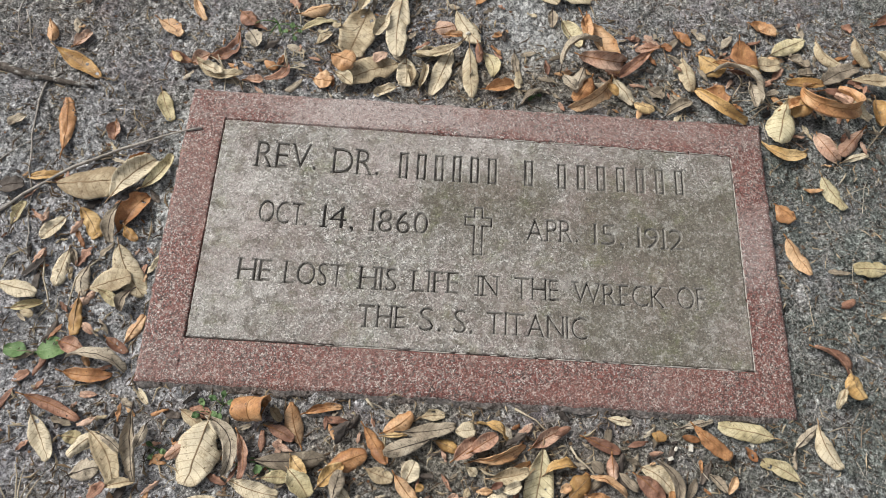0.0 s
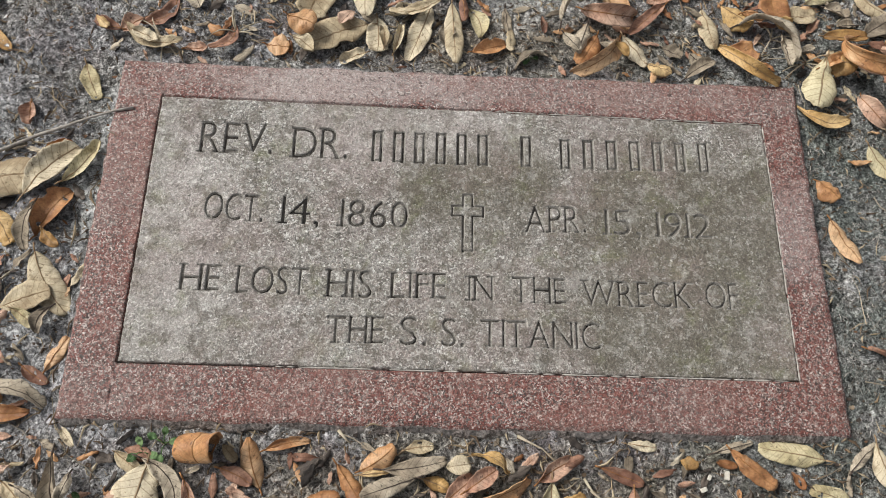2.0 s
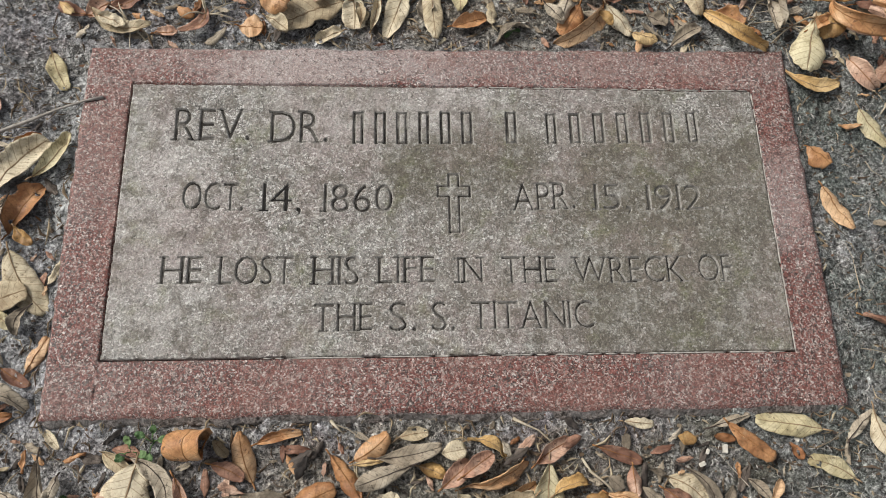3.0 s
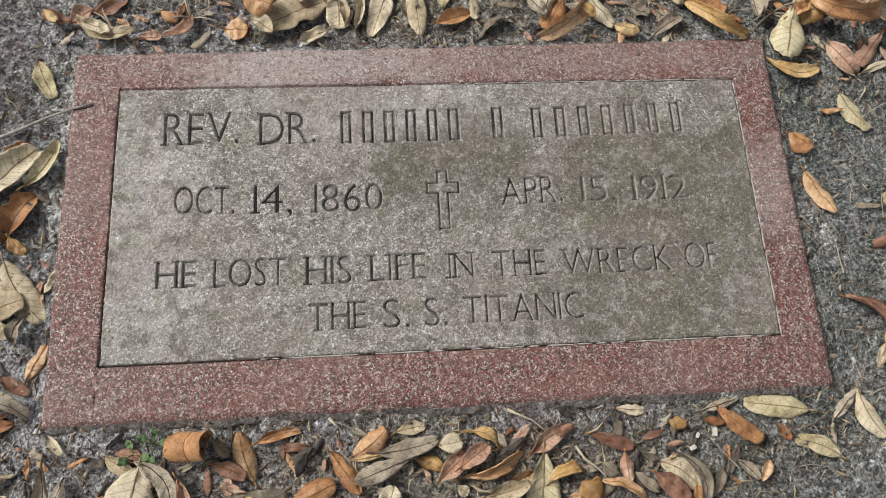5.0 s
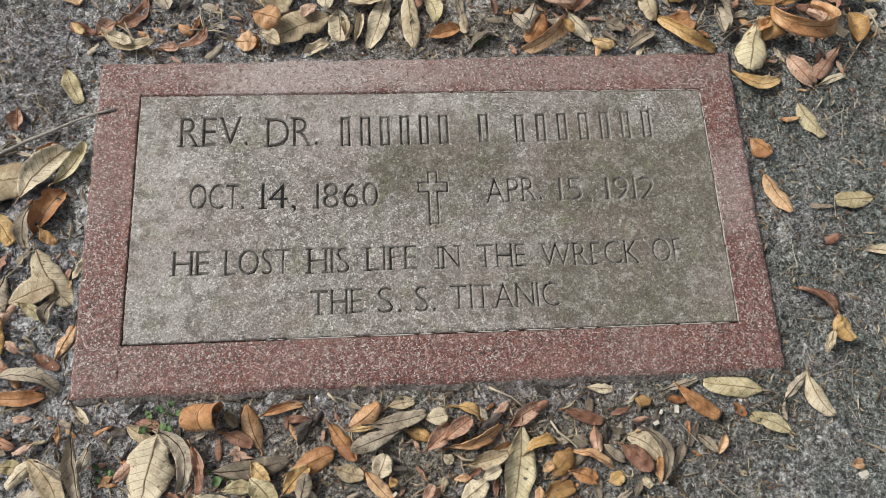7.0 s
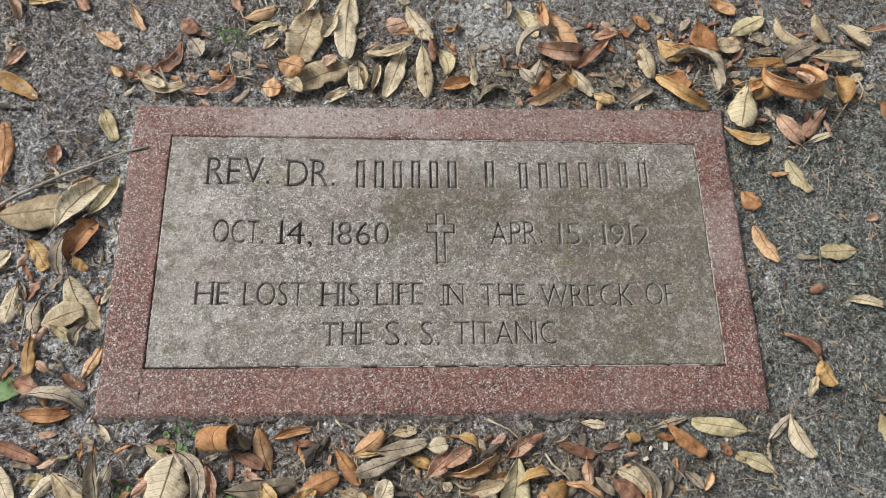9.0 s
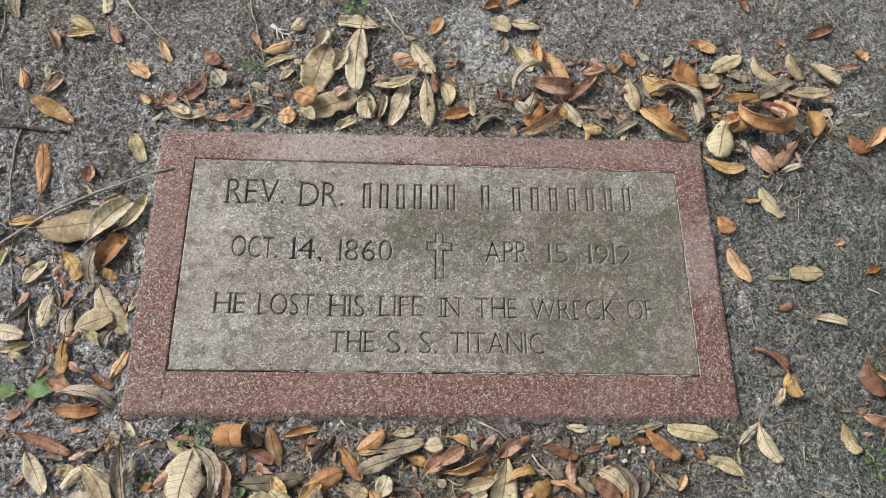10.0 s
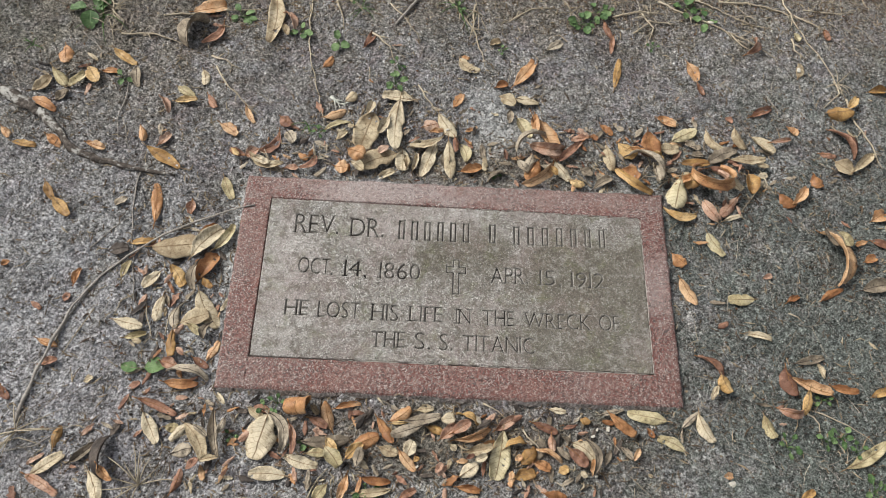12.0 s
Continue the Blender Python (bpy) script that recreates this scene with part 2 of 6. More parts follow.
def leaf_material(name, dark, mid, light, vein, spot, rough, spread=0.45, lift=0.0):
    """A dry leaf: blotched blade, paired side veins off a midrib, dark specks; the blade's own uv runs across and along."""
    m, nt, b = material(name, rough)
    tc = node(nt, "ShaderNodeTexCoord")
    p = tc.outputs["Object"]
    uv = node(nt, "ShaderNodeSeparateXYZ", Vector=tc.outputs["UV"])
    across = maths(nt, "ABSOLUTE", maths(nt, "MULTIPLY", maths(nt, "SUBTRACT", uv.outputs[0], 0.5), 2.0))
    rnd = maths(nt, "FRACT", maths(nt, "ADD", node(nt, "ShaderNodeObjectInfo").outputs["Random"], node(nt, "ShaderNodeNewGeometry").outputs["Random Per Island"]))
    shift = node(nt, "ShaderNodeVectorMath", i0=p, i1=node(nt, "ShaderNodeCombineXYZ", X=maths(nt, "MULTIPLY", rnd, 9.0), Y=rnd, Z=rnd).outputs[0]).outputs[0]
    blotch = maths(nt, "ADD", noisy(nt, shift, 45, 4, 0.6), maths(nt, "MULTIPLY", maths(nt, "SUBTRACT", rnd, 0.5 - lift), spread))
    col = ramp(nt, blotch, (0.3, dark), (0.5, mid), (0.72, light))
    side = maths(nt, "FRACT", maths(nt, "MULTIPLY", maths(nt, "SUBTRACT", uv.outputs[1], maths(nt, "MULTIPLY", across, 0.14)), 9.0))
    line = ramp(nt, maths(nt, "ABSOLUTE", maths(nt, "SUBTRACT", side, 0.5)), (0.0, grey3(1.0)), (0.09, grey3(0.0)))
    rib = ramp(nt, across, (0.02, grey3(1.0)), (0.07, grey3(0.0)))
    veins = maths(nt, "MAXIMUM", maths(nt, "MULTIPLY", line, 0.75), rib)
    col = mix(nt, maths(nt, "MULTIPLY", veins, 0.75), col, vein)
    rot = ramp(nt, maths(nt, "ADD", noisy(nt, shift, 95, 5, 0.7), maths(nt, "MULTIPLY", across, 0.05)), (0.56, grey3(0.0)), (0.66, grey3(1.0)))
    col = mix(nt, maths(nt, "MULTIPLY", rot, 0.5), col, mix(nt, 0.55, dark, spot))
    bleach = ramp(nt, noisy(nt, shift, 70, 4, 0.7, 0.6), (0.30, grey3(1.0)), (0.42, grey3(0.0)))
    col = mix(nt, maths(nt, "MULTIPLY", bleach, 0.4), col, light)
    speck = ramp(nt, noisy(nt, shift, 230, 3, 0.7), (0.62, grey3(0.0)), (0.67, grey3(1.0)))
    col = mix(nt, maths(nt, "MULTIPLY", speck, 0.7), col, spot)
    fine = noisy(nt, shift, 600, 3, 0.6)
    col = mix(nt, 0.3, col, ramp(nt, fine, (0.3, grey3(0.25)), (0.7, grey3(0.8))), "OVERLAY")
    edge = ramp(nt, maths(nt, "ADD", across, maths(nt, "MULTIPLY", blotch, 0.5)), (1.02, grey3(0.0)), (1.3, grey3(1.0)))
    col = mix(nt, maths(nt, "MULTIPLY", edge, 0.5), col, dark)
    nt.links.new(col, b.inputs["Base Color"])
    bumped(nt, b, maths(nt, "ADD", veins, maths(nt, "MULTIPLY", fine, 0.4)), 0.35, 0.0006)
    return m


def plain_material(name, a, c, rough=0.85, scale=120.0, island=False):
    m, nt, b = material(name, rough)
    p = node(nt, "ShaderNodeTexCoord").outputs["Object"]
    n = noisy(nt, p, scale, 4, 0.65)
    if island:
        n = maths(nt, "ADD", maths(nt, "MULTIPLY", n, 0.4), maths(nt, "MULTIPLY", node(nt, "ShaderNodeNewGeometry").outputs["Random Per Island"], 0.6))
    col = ramp(nt, n, (0.25, a), (0.75, c))
    nt.links.new(col, b.inputs["Base Color"])
    bumped(nt, b, n, 0.4, 0.0008)
    return m


def rough_side_material():
    m, nt, b = material("rough split granite, soiled", 0.95)
    p = node(nt, "ShaderNodeTexCoord").outputs["Object"]
    n = noisy(nt, p, 330, 4, 0.75, 0.4)
    col = ramp(nt, n, (0.36, (0.03, 0.026, 0.022)), (0.50, (0.17, 0.145, 0.13)), (0.64, (0.42, 0.375, 0.345)))
    soil = ramp(nt, noisy(nt, p, 70, 4, 0.7), (0.44, grey3(0.0)), (0.56, grey3(1.0)))
    col = mix(nt, maths(nt, "MULTIPLY", soil, 0.6), col, mix(nt, n, (0.05, 0.044, 0.038), (0.36, 0.345, 0.33)))
    nt.links.new(col, b.inputs["Base Color"])
    bumped(nt, b, n, 1.0, 0.003)
    return m


def root_material():
    m, nt, b = material("dark root bark with pale lichen", 0.95)
    p = node(nt, "ShaderNodeTexCoord").outputs["Object"]
    n = noisy(nt, p, 150, 5, 0.75)
    col = ramp(nt, n, (0.32, (0.03, 0.024, 0.02)), (0.52, (0.11, 0.092, 0.078)), (0.7, (0.26, 0.23, 0.2)))
    crust = ramp(nt, noisy(nt, p, 38, 5, 0.75), (0.51, grey3(0.0)), (0.58, grey3(1.0)))
    col = mix(nt, maths(nt, "MULTIPLY", crust, 0.85), col, (0.52, 0.51, 0.47))
    nt.links.new(col, b.inputs["Base Color"])
    bumped(nt, b, n, 1.0, 0.002)
    return m


def litter_material(name, *cols):
    m, nt, b = material(name, 0.9)
    r = node(nt, "ShaderNodeNewGeometry").outputs["Random Per Island"]
    k = len(cols)
    nt.links.new(ramp(nt, r, *[(i / k, c) for i, c in enumerate(cols)], smooth=False), b.inputs["Base Color"])
    return m


SAND, BORDER, PANEL, GRIME_SHADE = sand_material(), border_material(), panel_material(), grime_shade_material()
BLACK_GRIME = plain_material("black mould in the cut numerals", (0.008, 0.007, 0.006), (0.03, 0.027, 0.024), 0.95, 300)
# pale strip colour that stands in for light on the joint's edge
SEAM = plain_material("pale joint strip for a lit edge", (0.24, 0.22, 0.195), (0.56, 0.53, 0.48), 0.95, 300)
# cut walls: chipped granite, with the lit edges of the strokes put into its colour
CUT = plain_material("chipped granite in the letter cuts, toned as lit edges", (0.10, 0.092, 0.08), (0.38, 0.362, 0.33), 0.95, 420)
ROUGH_SIDE = rough_side_material()
LEAF = {
    "tan": leaf_material("pale tan leaf underside", (0.27, 0.205, 0.125), (0.465, 0.385, 0.255), (0.60, 0.52, 0.375), (0.17, 0.11, 0.055), (0.10, 0.06, 0.03), 0.75, 0.42, 0.2),
    "orange": leaf_material("orange-brown dry leaf", (0.24, 0.105, 0.045), (0.47, 0.245, 0.11), (0.60, 0.40, 0.235), (0.24, 0.14, 0.055), (0.08, 0.035, 0.02), 0.5),
    "brown": leaf_material("red-brown dry leaf", (0.18, 0.09, 0.06), (0.40, 0.225, 0.15), (0.53, 0.37, 0.275), (0.13, 0.06, 0.035), (0.06, 0.03, 0.02), 0.65),
    "olive": leaf_material("pale olive-tan leaf", (0.27, 0.22, 0.115), (0.45, 0.385, 0.225), (0.57, 0.505, 0.33), (0.15, 0.10, 0.045), (0.08, 0.05, 0.025), 0.7, 0.3, 0.1),
    "ochre": leaf_material("ochre yellow dry leaf", (0.27, 0.15, 0.055), (0.48, 0.30, 0.115), (0.59, 0.425, 0.215), (0.22, 0.12, 0.05), (0.09, 0.05, 0.025), 0.55),
    "grey": leaf_material("grey weathered leaf", (0.16, 0.132, 0.098), (0.32, 0.265, 0.195), (0.45, 0.39, 0.30), (0.08, 0.06, 0.045), (0.05, 0.04, 0.03), 0.9),
    "dark": leaf_material("dark decayed leaf", (0.03, 0.025, 0.022), (0.065, 0.053, 0.045), (0.13, 0.105, 0.085), (0.04, 0.03, 0.025), (0.02, 0.016, 0.013), 0.7),
}
RIB = {"tan": plain_material("brown leaf rib", (0.22, 0.14, 0.075), (0.36, 0.26, 0.16)), "orange": plain_material("orange leaf rib", (0.22, 0.09, 0.03), (0.36, 0.19, 0.08)),
       "dark": plain_material("dark leaf rib", (0.04, 0.03, 0.025), (0.10, 0.075, 0.06))}
BARK = plain_material("grey twig bark", (0.17, 0.15, 0.13), (0.46, 0.43, 0.385), 0.9, 160)
ROOTBARK = root_material()
STRAW = plain_material("pale straw stem", (0.29, 0.235, 0.155), (0.54, 0.48, 0.37), 0.8, 140)
GREEN = plain_material("fresh green seedling leaf", (0.045, 0.105, 0.03), (0.15, 0.25, 0.085), 0.8, 160)
GREEN_LEAF = leaf_material("fresh green seedling blade", (0.05, 0.105, 0.035), (0.11, 0.19, 0.07), (0.18, 0.27, 0.115), (0.18, 0.26, 0.12), (0.08, 0.12, 0.04), 0.6)
CHIP = plain_material("pale split wood", (0.50, 0.46, 0.38), (0.74, 0.71, 0.63), 0.8, 260)
LICHEN = plain_material("white lichen crust", (0.34, 0.36, 0.31), (0.62, 0.62, 0.56), 0.95, 150)


# ---- ground: one uneven sheet ----
GX0, GX1, GY0, GY1, GSTEP = -0.88, 1.0, -0.26, 0.92, 0.0026
rng = np.random.default_rng(5)


def field(shape, step, low, high, seed, power=1.0):
    """Smooth random relief whose waves are between low and high metres long, scaled to a deviation of one."""
    r = np.random.default_rng(seed)
    f = np.fft.rfft2(r.standard_normal(shape))
    k = np.hypot(np.fft.fftfreq(shape[0], step)[:, None], np.fft.rfftfreq(shape[1], step)[None])
    band = np.where((k > 1 / high) & (k < 1 / low), 1 / np.maximum(k, 1e-6) ** power, 0)
    out = np.fft.irfft2(f * band, shape)
    return out / out.std()


def grid_mesh(name, xs, ys, z):
    """A mesh of quads over the lines xs and ys at the heights z."""
    nx, ny = len(xs), len(ys)
    co = np.stack([np.broadcast_to(xs, (ny, nx)), np.broadcast_to(ys[:, None], (ny, nx)), z], -1).reshape(-1, 3)
    i = (np.arange(ny - 1)[:, None] * nx + np.arange(nx - 1)).ravel()
    quads = np.stack([i, i + 1, i + nx + 1, i + nx], -1)
    me = bpy.data.meshes.new(name)
    me.vertices.add(len(co))
    me.vertices.foreach_set("co", co.ravel())
    me.loops.add(quads.size)
    me.loops.foreach_set("vertex_index", quads.ravel())
    me.polygons.add(len(quads))
    me.polygons.foreach_set("loop_start", np.arange(0, quads.size, 4))
    me.polygons.foreach_set("use_smooth", np.ones(len(quads), bool))
    me.update(calc_edges=True)
    return me


gxs, gys = np.arange(GX0, GX1, GSTEP), np.arange(GY0, GY1, GSTEP)
shape = (len(gys), len(gxs))
relief = 0.0020 * field(shape, GSTEP, 0.05, 0.35, 1, 1.2) + 0.0005 * field(shape, GSTEP, 0.009, 0.04, 2) + 0.0009 * field(shape, GSTEP, 0.0054, 0.012, 3)
slope = 0.008 + np.clip(gys / 0.33, 0, 1) * 0.003
ground_z = relief + slope[:, None] + 0.001
# the soil stays a little below the marker's top round its edges
MX0, MX1, MY0, MY1, MTOP = -0.305, 0.305, 0.0, 0.313, 0.020
near = np.maximum(np.maximum(MX0 - gxs, gxs - MX1)[None], np.maximum(MY0 - gys, gys - MY1)[:, None])
ground_z = np.where(near < 0.03, np.minimum(ground_z, 0.0135), ground_z)
bank = 0.0142 + 0.0018 * field(shape, GSTEP, 0.012, 0.09, 9) - np.abs(near) * 0.25
ground_z = np.where((near < 0.03) & (near > -0.02), np.maximum(ground_z, np.minimum(bank, 0.0182)), ground_z)
outer = np.cumsum(0.05 * 1.55 ** np.arange(16))
xs = np.concatenate([GX0 - outer[::-1], gxs, gxs[-1] + outer])
ys = np.concatenate([GY0 - outer[::-1], gys, gys[-1] + outer])
zz = np.pad(ground_z, 16, mode="constant", constant_values=0.009)
ground = new("ground", grid_mesh("ground", xs, ys, zz))
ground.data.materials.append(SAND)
tagged(ground, "grey sandy soil with dark humus patches under fallen leaves", "ground", kind="structure")

rest = ground_z.copy()  # what lies where: the height on which the next thing rests
rest[(near < 0)] = MTOP


def cell(x, y):
    return np.clip(((np.asarray(y) - GY0) / GSTEP).astype(int), 0, shape[0] - 1), np.clip(((np.asarray(x) - GX0) / GSTEP).astype(int), 0, shape[1] - 1)


def height(x, y):
    return float(ground_z[cell(x, y)])


# ---- building helpers ----
def part(name, bm, mat, parent=None, label=""):
    me = bpy.data.meshes.new(name)
    bm.to_mesh(me)
    bm.free()
    me.materials.append(mat)
    ob = new(name, me)
    ob.parent = parent
    return tagged(ob, label)


def empty(name, x, y, z):
    ob = new(name)
    ob.location, ob.empty_display_size = (x, y, z), 0.01
    return ob


def tube(bm, points, radii, sides=6, wobble=0.0):
    """A tapered, slightly knobbly stem through the points."""
    rings = []
    for k, (p, r) in enumerate(zip(points, radii)):
        a, c = points[max(k - 1, 0)], points[min(k + 1, len(points) - 1)]
        d = (Vector(c) - Vector(a)).normalized()
        s = d.cross(Vector((0, 0, 1)))
        s = s.normalized() if s.length > 1e-4 else Vector((1, 0, 0))
        u = s.cross(d)
        rings.append([bm.verts.new(Vector(p) + (s * math.cos(2 * math.pi * i / sides) + u * math.sin(2 * math.pi * i / sides)) * r * (1 + random.uniform(-wobble, wobble))) for i in range(sides)])
    for a, c in zip(rings, rings[1:]):
        for i in range(sides):
            f = bm.faces.new((a[i], a[(i + 1) % sides], c[(i + 1) % sides], c[i]))
            f.smooth = True
    bm.faces.new(rings[0][::-1])
    bm.faces.new(rings[-1])


# ---- the grave marker ----
marker = empty("grave_marker", 0, 0.156, 0.0)
tagged(marker, "flat red granite grave marker with grey engraved panel set in sand", "grave marker")
PX0, PX1, PY0, PY1 = -0.267, 0.269, 0.0425, 0.2755


def granite_piece(name, x0, x1, y0, y1, z0, z1, mat, label, seed):
    """A slab with a fine top grid, worn edges and rough split sides."""
    step = 0.004
    nx, ny = max(2, round((x1 - x0) / step)), max(2, round((y1 - y0) / step))
    gx, gy = np.linspace(x0, x1, nx + 1), np.linspace(y0, y1, ny + 1)
    r = np.random.default_rng(seed)
    bm = bmesh.new()
    top = [[None] * (nx + 1) for _ in range(ny + 1)]
    for j in range(ny + 1):
        for i in range(nx + 1):
            ex, ey = i in (0, nx), j in (0, ny)
            dx = r.uniform(-0.0007, 0.0009) if ex else 0
            dy = r.uniform(-0.0007, 0.0009) if ey else 0
            z = z1 + r.uniform(-0.00018, 0.00018) - (0.0010 + r.uniform(0, 0.0007) if ex or ey else 0)
            top[j][i] = bm.verts.new((gx[i] + dx * (1 if i else -1), gy[j] + dy * (1 if j else -1), z))
    for j in range(ny):
        for i in range(nx):
            bm.faces.new((top[j][i], top[j][i + 1], top[j + 1][i + 1], top[j + 1][i])).smooth = True
    loop = [top[0][i] for i in range(nx + 1)] + [top[j][nx] for j in range(1, ny + 1)] + [top[ny][i] for i in range(nx - 1, -1, -1)] + [top[j][0] for j in range(ny - 1, 0, -1)]
    mid = Vector(((x0 + x1) / 2, (y0 + y1) / 2, 0))
    prev = loop
    levels = 4
    for k in range(1, levels + 1):
        ring = []
        for v in loop:
            out = Vector((v.co.x, v.co.y, 0)) - mid
            out = Vector((math.copysign(1, out.x) if abs(v.co.x - x0) < 0.003 or abs(v.co.x - x1) < 0.003 else 0, math.copysign(1, out.y) if abs(v.co.y - y0) < 0.003 or abs(v.co.y - y1) < 0.003 else 0, 0))
            ring.append(bm.verts.new((v.co.x + out.x * r.uniform(-0.0015, 0.0018), v.co.y + out.y * r.uniform(-0.0015, 0.0018), z1 + (z0 - z1) * k / levels)))
        for i in range(len(loop)):
            n = (i + 1) % len(loop)
            f = bm.faces.new((prev[n], prev[i], ring[i], ring[n]))
            f.material_index = 1 if k > 1 else 0
        prev = ring
    bmesh.ops.recalc_face_normals(bm, faces=bm.faces)
    ob = part(name, bm, mat, marker, label)
    ob.data.materials.append(ROUGH_SIDE)
    ob.location -= marker.location
    return ob


# the border is one frame: four runs butted in one mesh, with the panel's bed beneath
def border_frame():
    step = 0.0025
    gx = np.linspace(MX0, MX1, round((MX1 - MX0) / step) + 1)
    gy = np.linspace(MY0, MY1, round((MY1 - MY0) / step) + 1)
    gx = np.sort(np.concatenate([gx, [PX0 - 0.0006, PX0 + 0.0004, PX1 - 0.0004, PX1 + 0.0006]]))
    gy = np.sort(np.concatenate([gy, [PY0 - 0.0006, PY0 + 0.0004, PY1 - 0.0004, PY1 + 0.0006]]))
    nx, ny = len(gx), len(gy)
    r = np.random.default_rng(8)
    X, Y = np.meshgrid(gx, gy)
    edge = np.minimum(np.minimum(X - MX0, MX1 - X), np.minimum(Y - MY0, MY1 - Y))
    inner = np.maximum(np.maximum(PX0 - X, X - PX1), np.maximum(PY0 - Y, Y - PY1))
    z = MTOP + 0.00025 * field(X.shape, step, 0.006, 0.12, 21) + 0.00012 * r.standard_normal(X.shape)
    z -= np.where(edge < 0.001, 0.0016 + 0.0008 * r.random(X.shape), np.where(edge < 0.004, 0.0003, 0))
    z = np.where(inner < 0.0, MTOP - 0.006, z)
    ragged = 0.0005 * field(X.shape, step, 0.008, 0.3, 22)
    X = X + np.where((X == gx[0]) | (X == gx[-1]), ragged, 0)
    Y = Y + np.where((Y == gy[0]) | (Y == gy[-1]), ragged, 0)
    Y = Y + np.clip((Y - PY1) / (MY1 - PY1), 0, 1) * 0.004 * X / 0.305
    bm = bmesh.new()
    v = [[bm.verts.new((X[j, i], Y[j, i], z[j, i])) for i in range(nx)] for j in range(ny)]
    for j in range(ny - 1):
        for i in range(nx - 1):
            bm.faces.new((v[j][i], v[j][i + 1], v[j + 1][i + 1], v[j + 1][i])).smooth = True
    loop = v[0] + [v[j][-1] for j in range(1, ny)] + v[-1][-2::-1] + [v[j][0] for j in range(ny - 2, 0, -1)]
    prev = loop
    for k in range(1, 6):
        ring = []
        for p in loop:
            ox = -1 if p.co.x < MX0 + 0.004 else 1 if p.co.x > MX1 - 0.004 else 0
            oy = -1 if p.co.y < MY0 + 0.004 else 1 if p.co.y > MY1 - 0.004 else 0
            d = (0.0045, 0.007, 0.0085, 0.0095, 0.0105)[k - 1] if oy < 0 and not ox else 0.0012 * k
            d += 0.0026 * noise.noise(Vector((p.co.x * 70, p.co.y * 70, 1.3 * k))) + 0.0012 * noise.noise(Vector((p.co.x * 260, p.co.y * 260, 3.1 * k)))
            ring.append(bm.verts.new((p.co.x + ox * d, p.co.y + oy * d, MTOP - (0.0055, 0.012, 0.022, 0.034, 0.046)[k - 1] + r.uniform(-0.0004, 0.0004))))
        for i in range(len(loop)):
            n = (i + 1) % len(loop)
            bm.faces.new((prev[n], prev[i], ring[i], ring[n])).material_index = 1
        prev = ring
    bm.faces.new(prev[::-1]).material_index = 1
    ob = part("border", bm, BORDER, marker, "speckled red granite border, weathered pale in places")
    ob.data.materials.append(ROUGH_SIDE)
    ob.location = -marker.location


border_frame()

# the inscription: words of the built-in font, set by left end, right end and baseline
PSTEP = 0.00052
pxs, pys = np.arange(PX0 + 0.0006, PX1, PSTEP), np.arange(PY0 + 0.0006, PY1, PSTEP)
cut = np.zeros((len(pys), len(pxs)), bool)
SERIF = {"H": "lLrR", "I": "cC", "T": "C", "R": "lLR", "E": "lL", "V": "lr", "D": "lL", "L": "lL", "N": "lLr", "K": "lLrR", "A": "LR", "P": "lL", "F": "lL", "W": "lr", "1": "C"}


def raster(tri):
    (ax, ay), (bx, by), (cx, cy) = tri
    i0, i1 = int((min(ax, bx, cx) - pxs[0]) / PSTEP), int((max(ax, bx, cx) - pxs[0]) / PSTEP) + 2
    j0, j1 = int((min(ay, by, cy) - pys[0]) / PSTEP), int((max(ay, by, cy) - pys[0]) / PSTEP) + 2
    X, Y = np.meshgrid(pxs[i0:i1], pys[j0:j1])
    d = (by - cy) * (ax - cx) + (cx - bx) * (ay - cy)
    if abs(d) < 1e-14 or not X.size:
        return
    a = ((by - cy) * (X - cx) + (cx - bx) * (Y - cy)) / d
    b = ((cy - ay) * (X - cx) + (ax - cx) * (Y - cy)) / d
    cut[j0:j1, i0:i1] |= (a >= -0.02) & (b >= -0.02) & (a + b <= 1.02)


def glyph(ch):
    """The triangles of one character of the built-in font, thinned, as an (n, 3, 2) array, capitals one unit high."""
    cu = bpy.data.curves.new("letter", "FONT")
    cu.body, cu.offset, cu.resolution_u = ch, -0.012, 3
    ob = bpy.data.objects.new("letter", cu)
    scene.collection.objects.link(ob)
    bpy.context.view_layer.update()
    me = ob.to_mesh()
    me.calc_loop_triangles()
    out = np.array([[me.vertices[i].co[:2] for i in t.vertices] for t in me.loop_triangles])
    ob.to_mesh_clear()
    bpy.data.objects.remove(ob)
    bpy.data.curves.remove(cu)
    return out


GLYPHS = {c: glyph(c) for c in "REVDOCT.14,860AP592HLSINFWK"}
CAP = GLYPHS["H"][..., 1].max()


def cut_letter(name, tris, label="", filler=GRIME_SHADE, deep=0.00145):
    """Sinks a letter into the panel and beds grime and painted shade at the foot of its cut."""
    bm = bmesh.new()
    for k, t in enumerate(tris):
        raster(t)
        lift = MTOP - deep + 0.00001 * (k % 5)
        f = bm.faces.new([bm.verts.new((x, y, lift)) for x, y in t])
        if f.normal.z < 0:
            f.normal_flip()
    bmesh.ops.remove_doubles(bm, verts=bm.verts, dist=1e-6)
    ob = part(name, bm, filler, marker, label)
    ob.location = -marker.location


def bar(x0, y0, x1, y1):
    return np.array([[(x0, y0), (x1, y0), (x1, y1)], [(x0, y0), (x1, y1), (x0, y1)]])


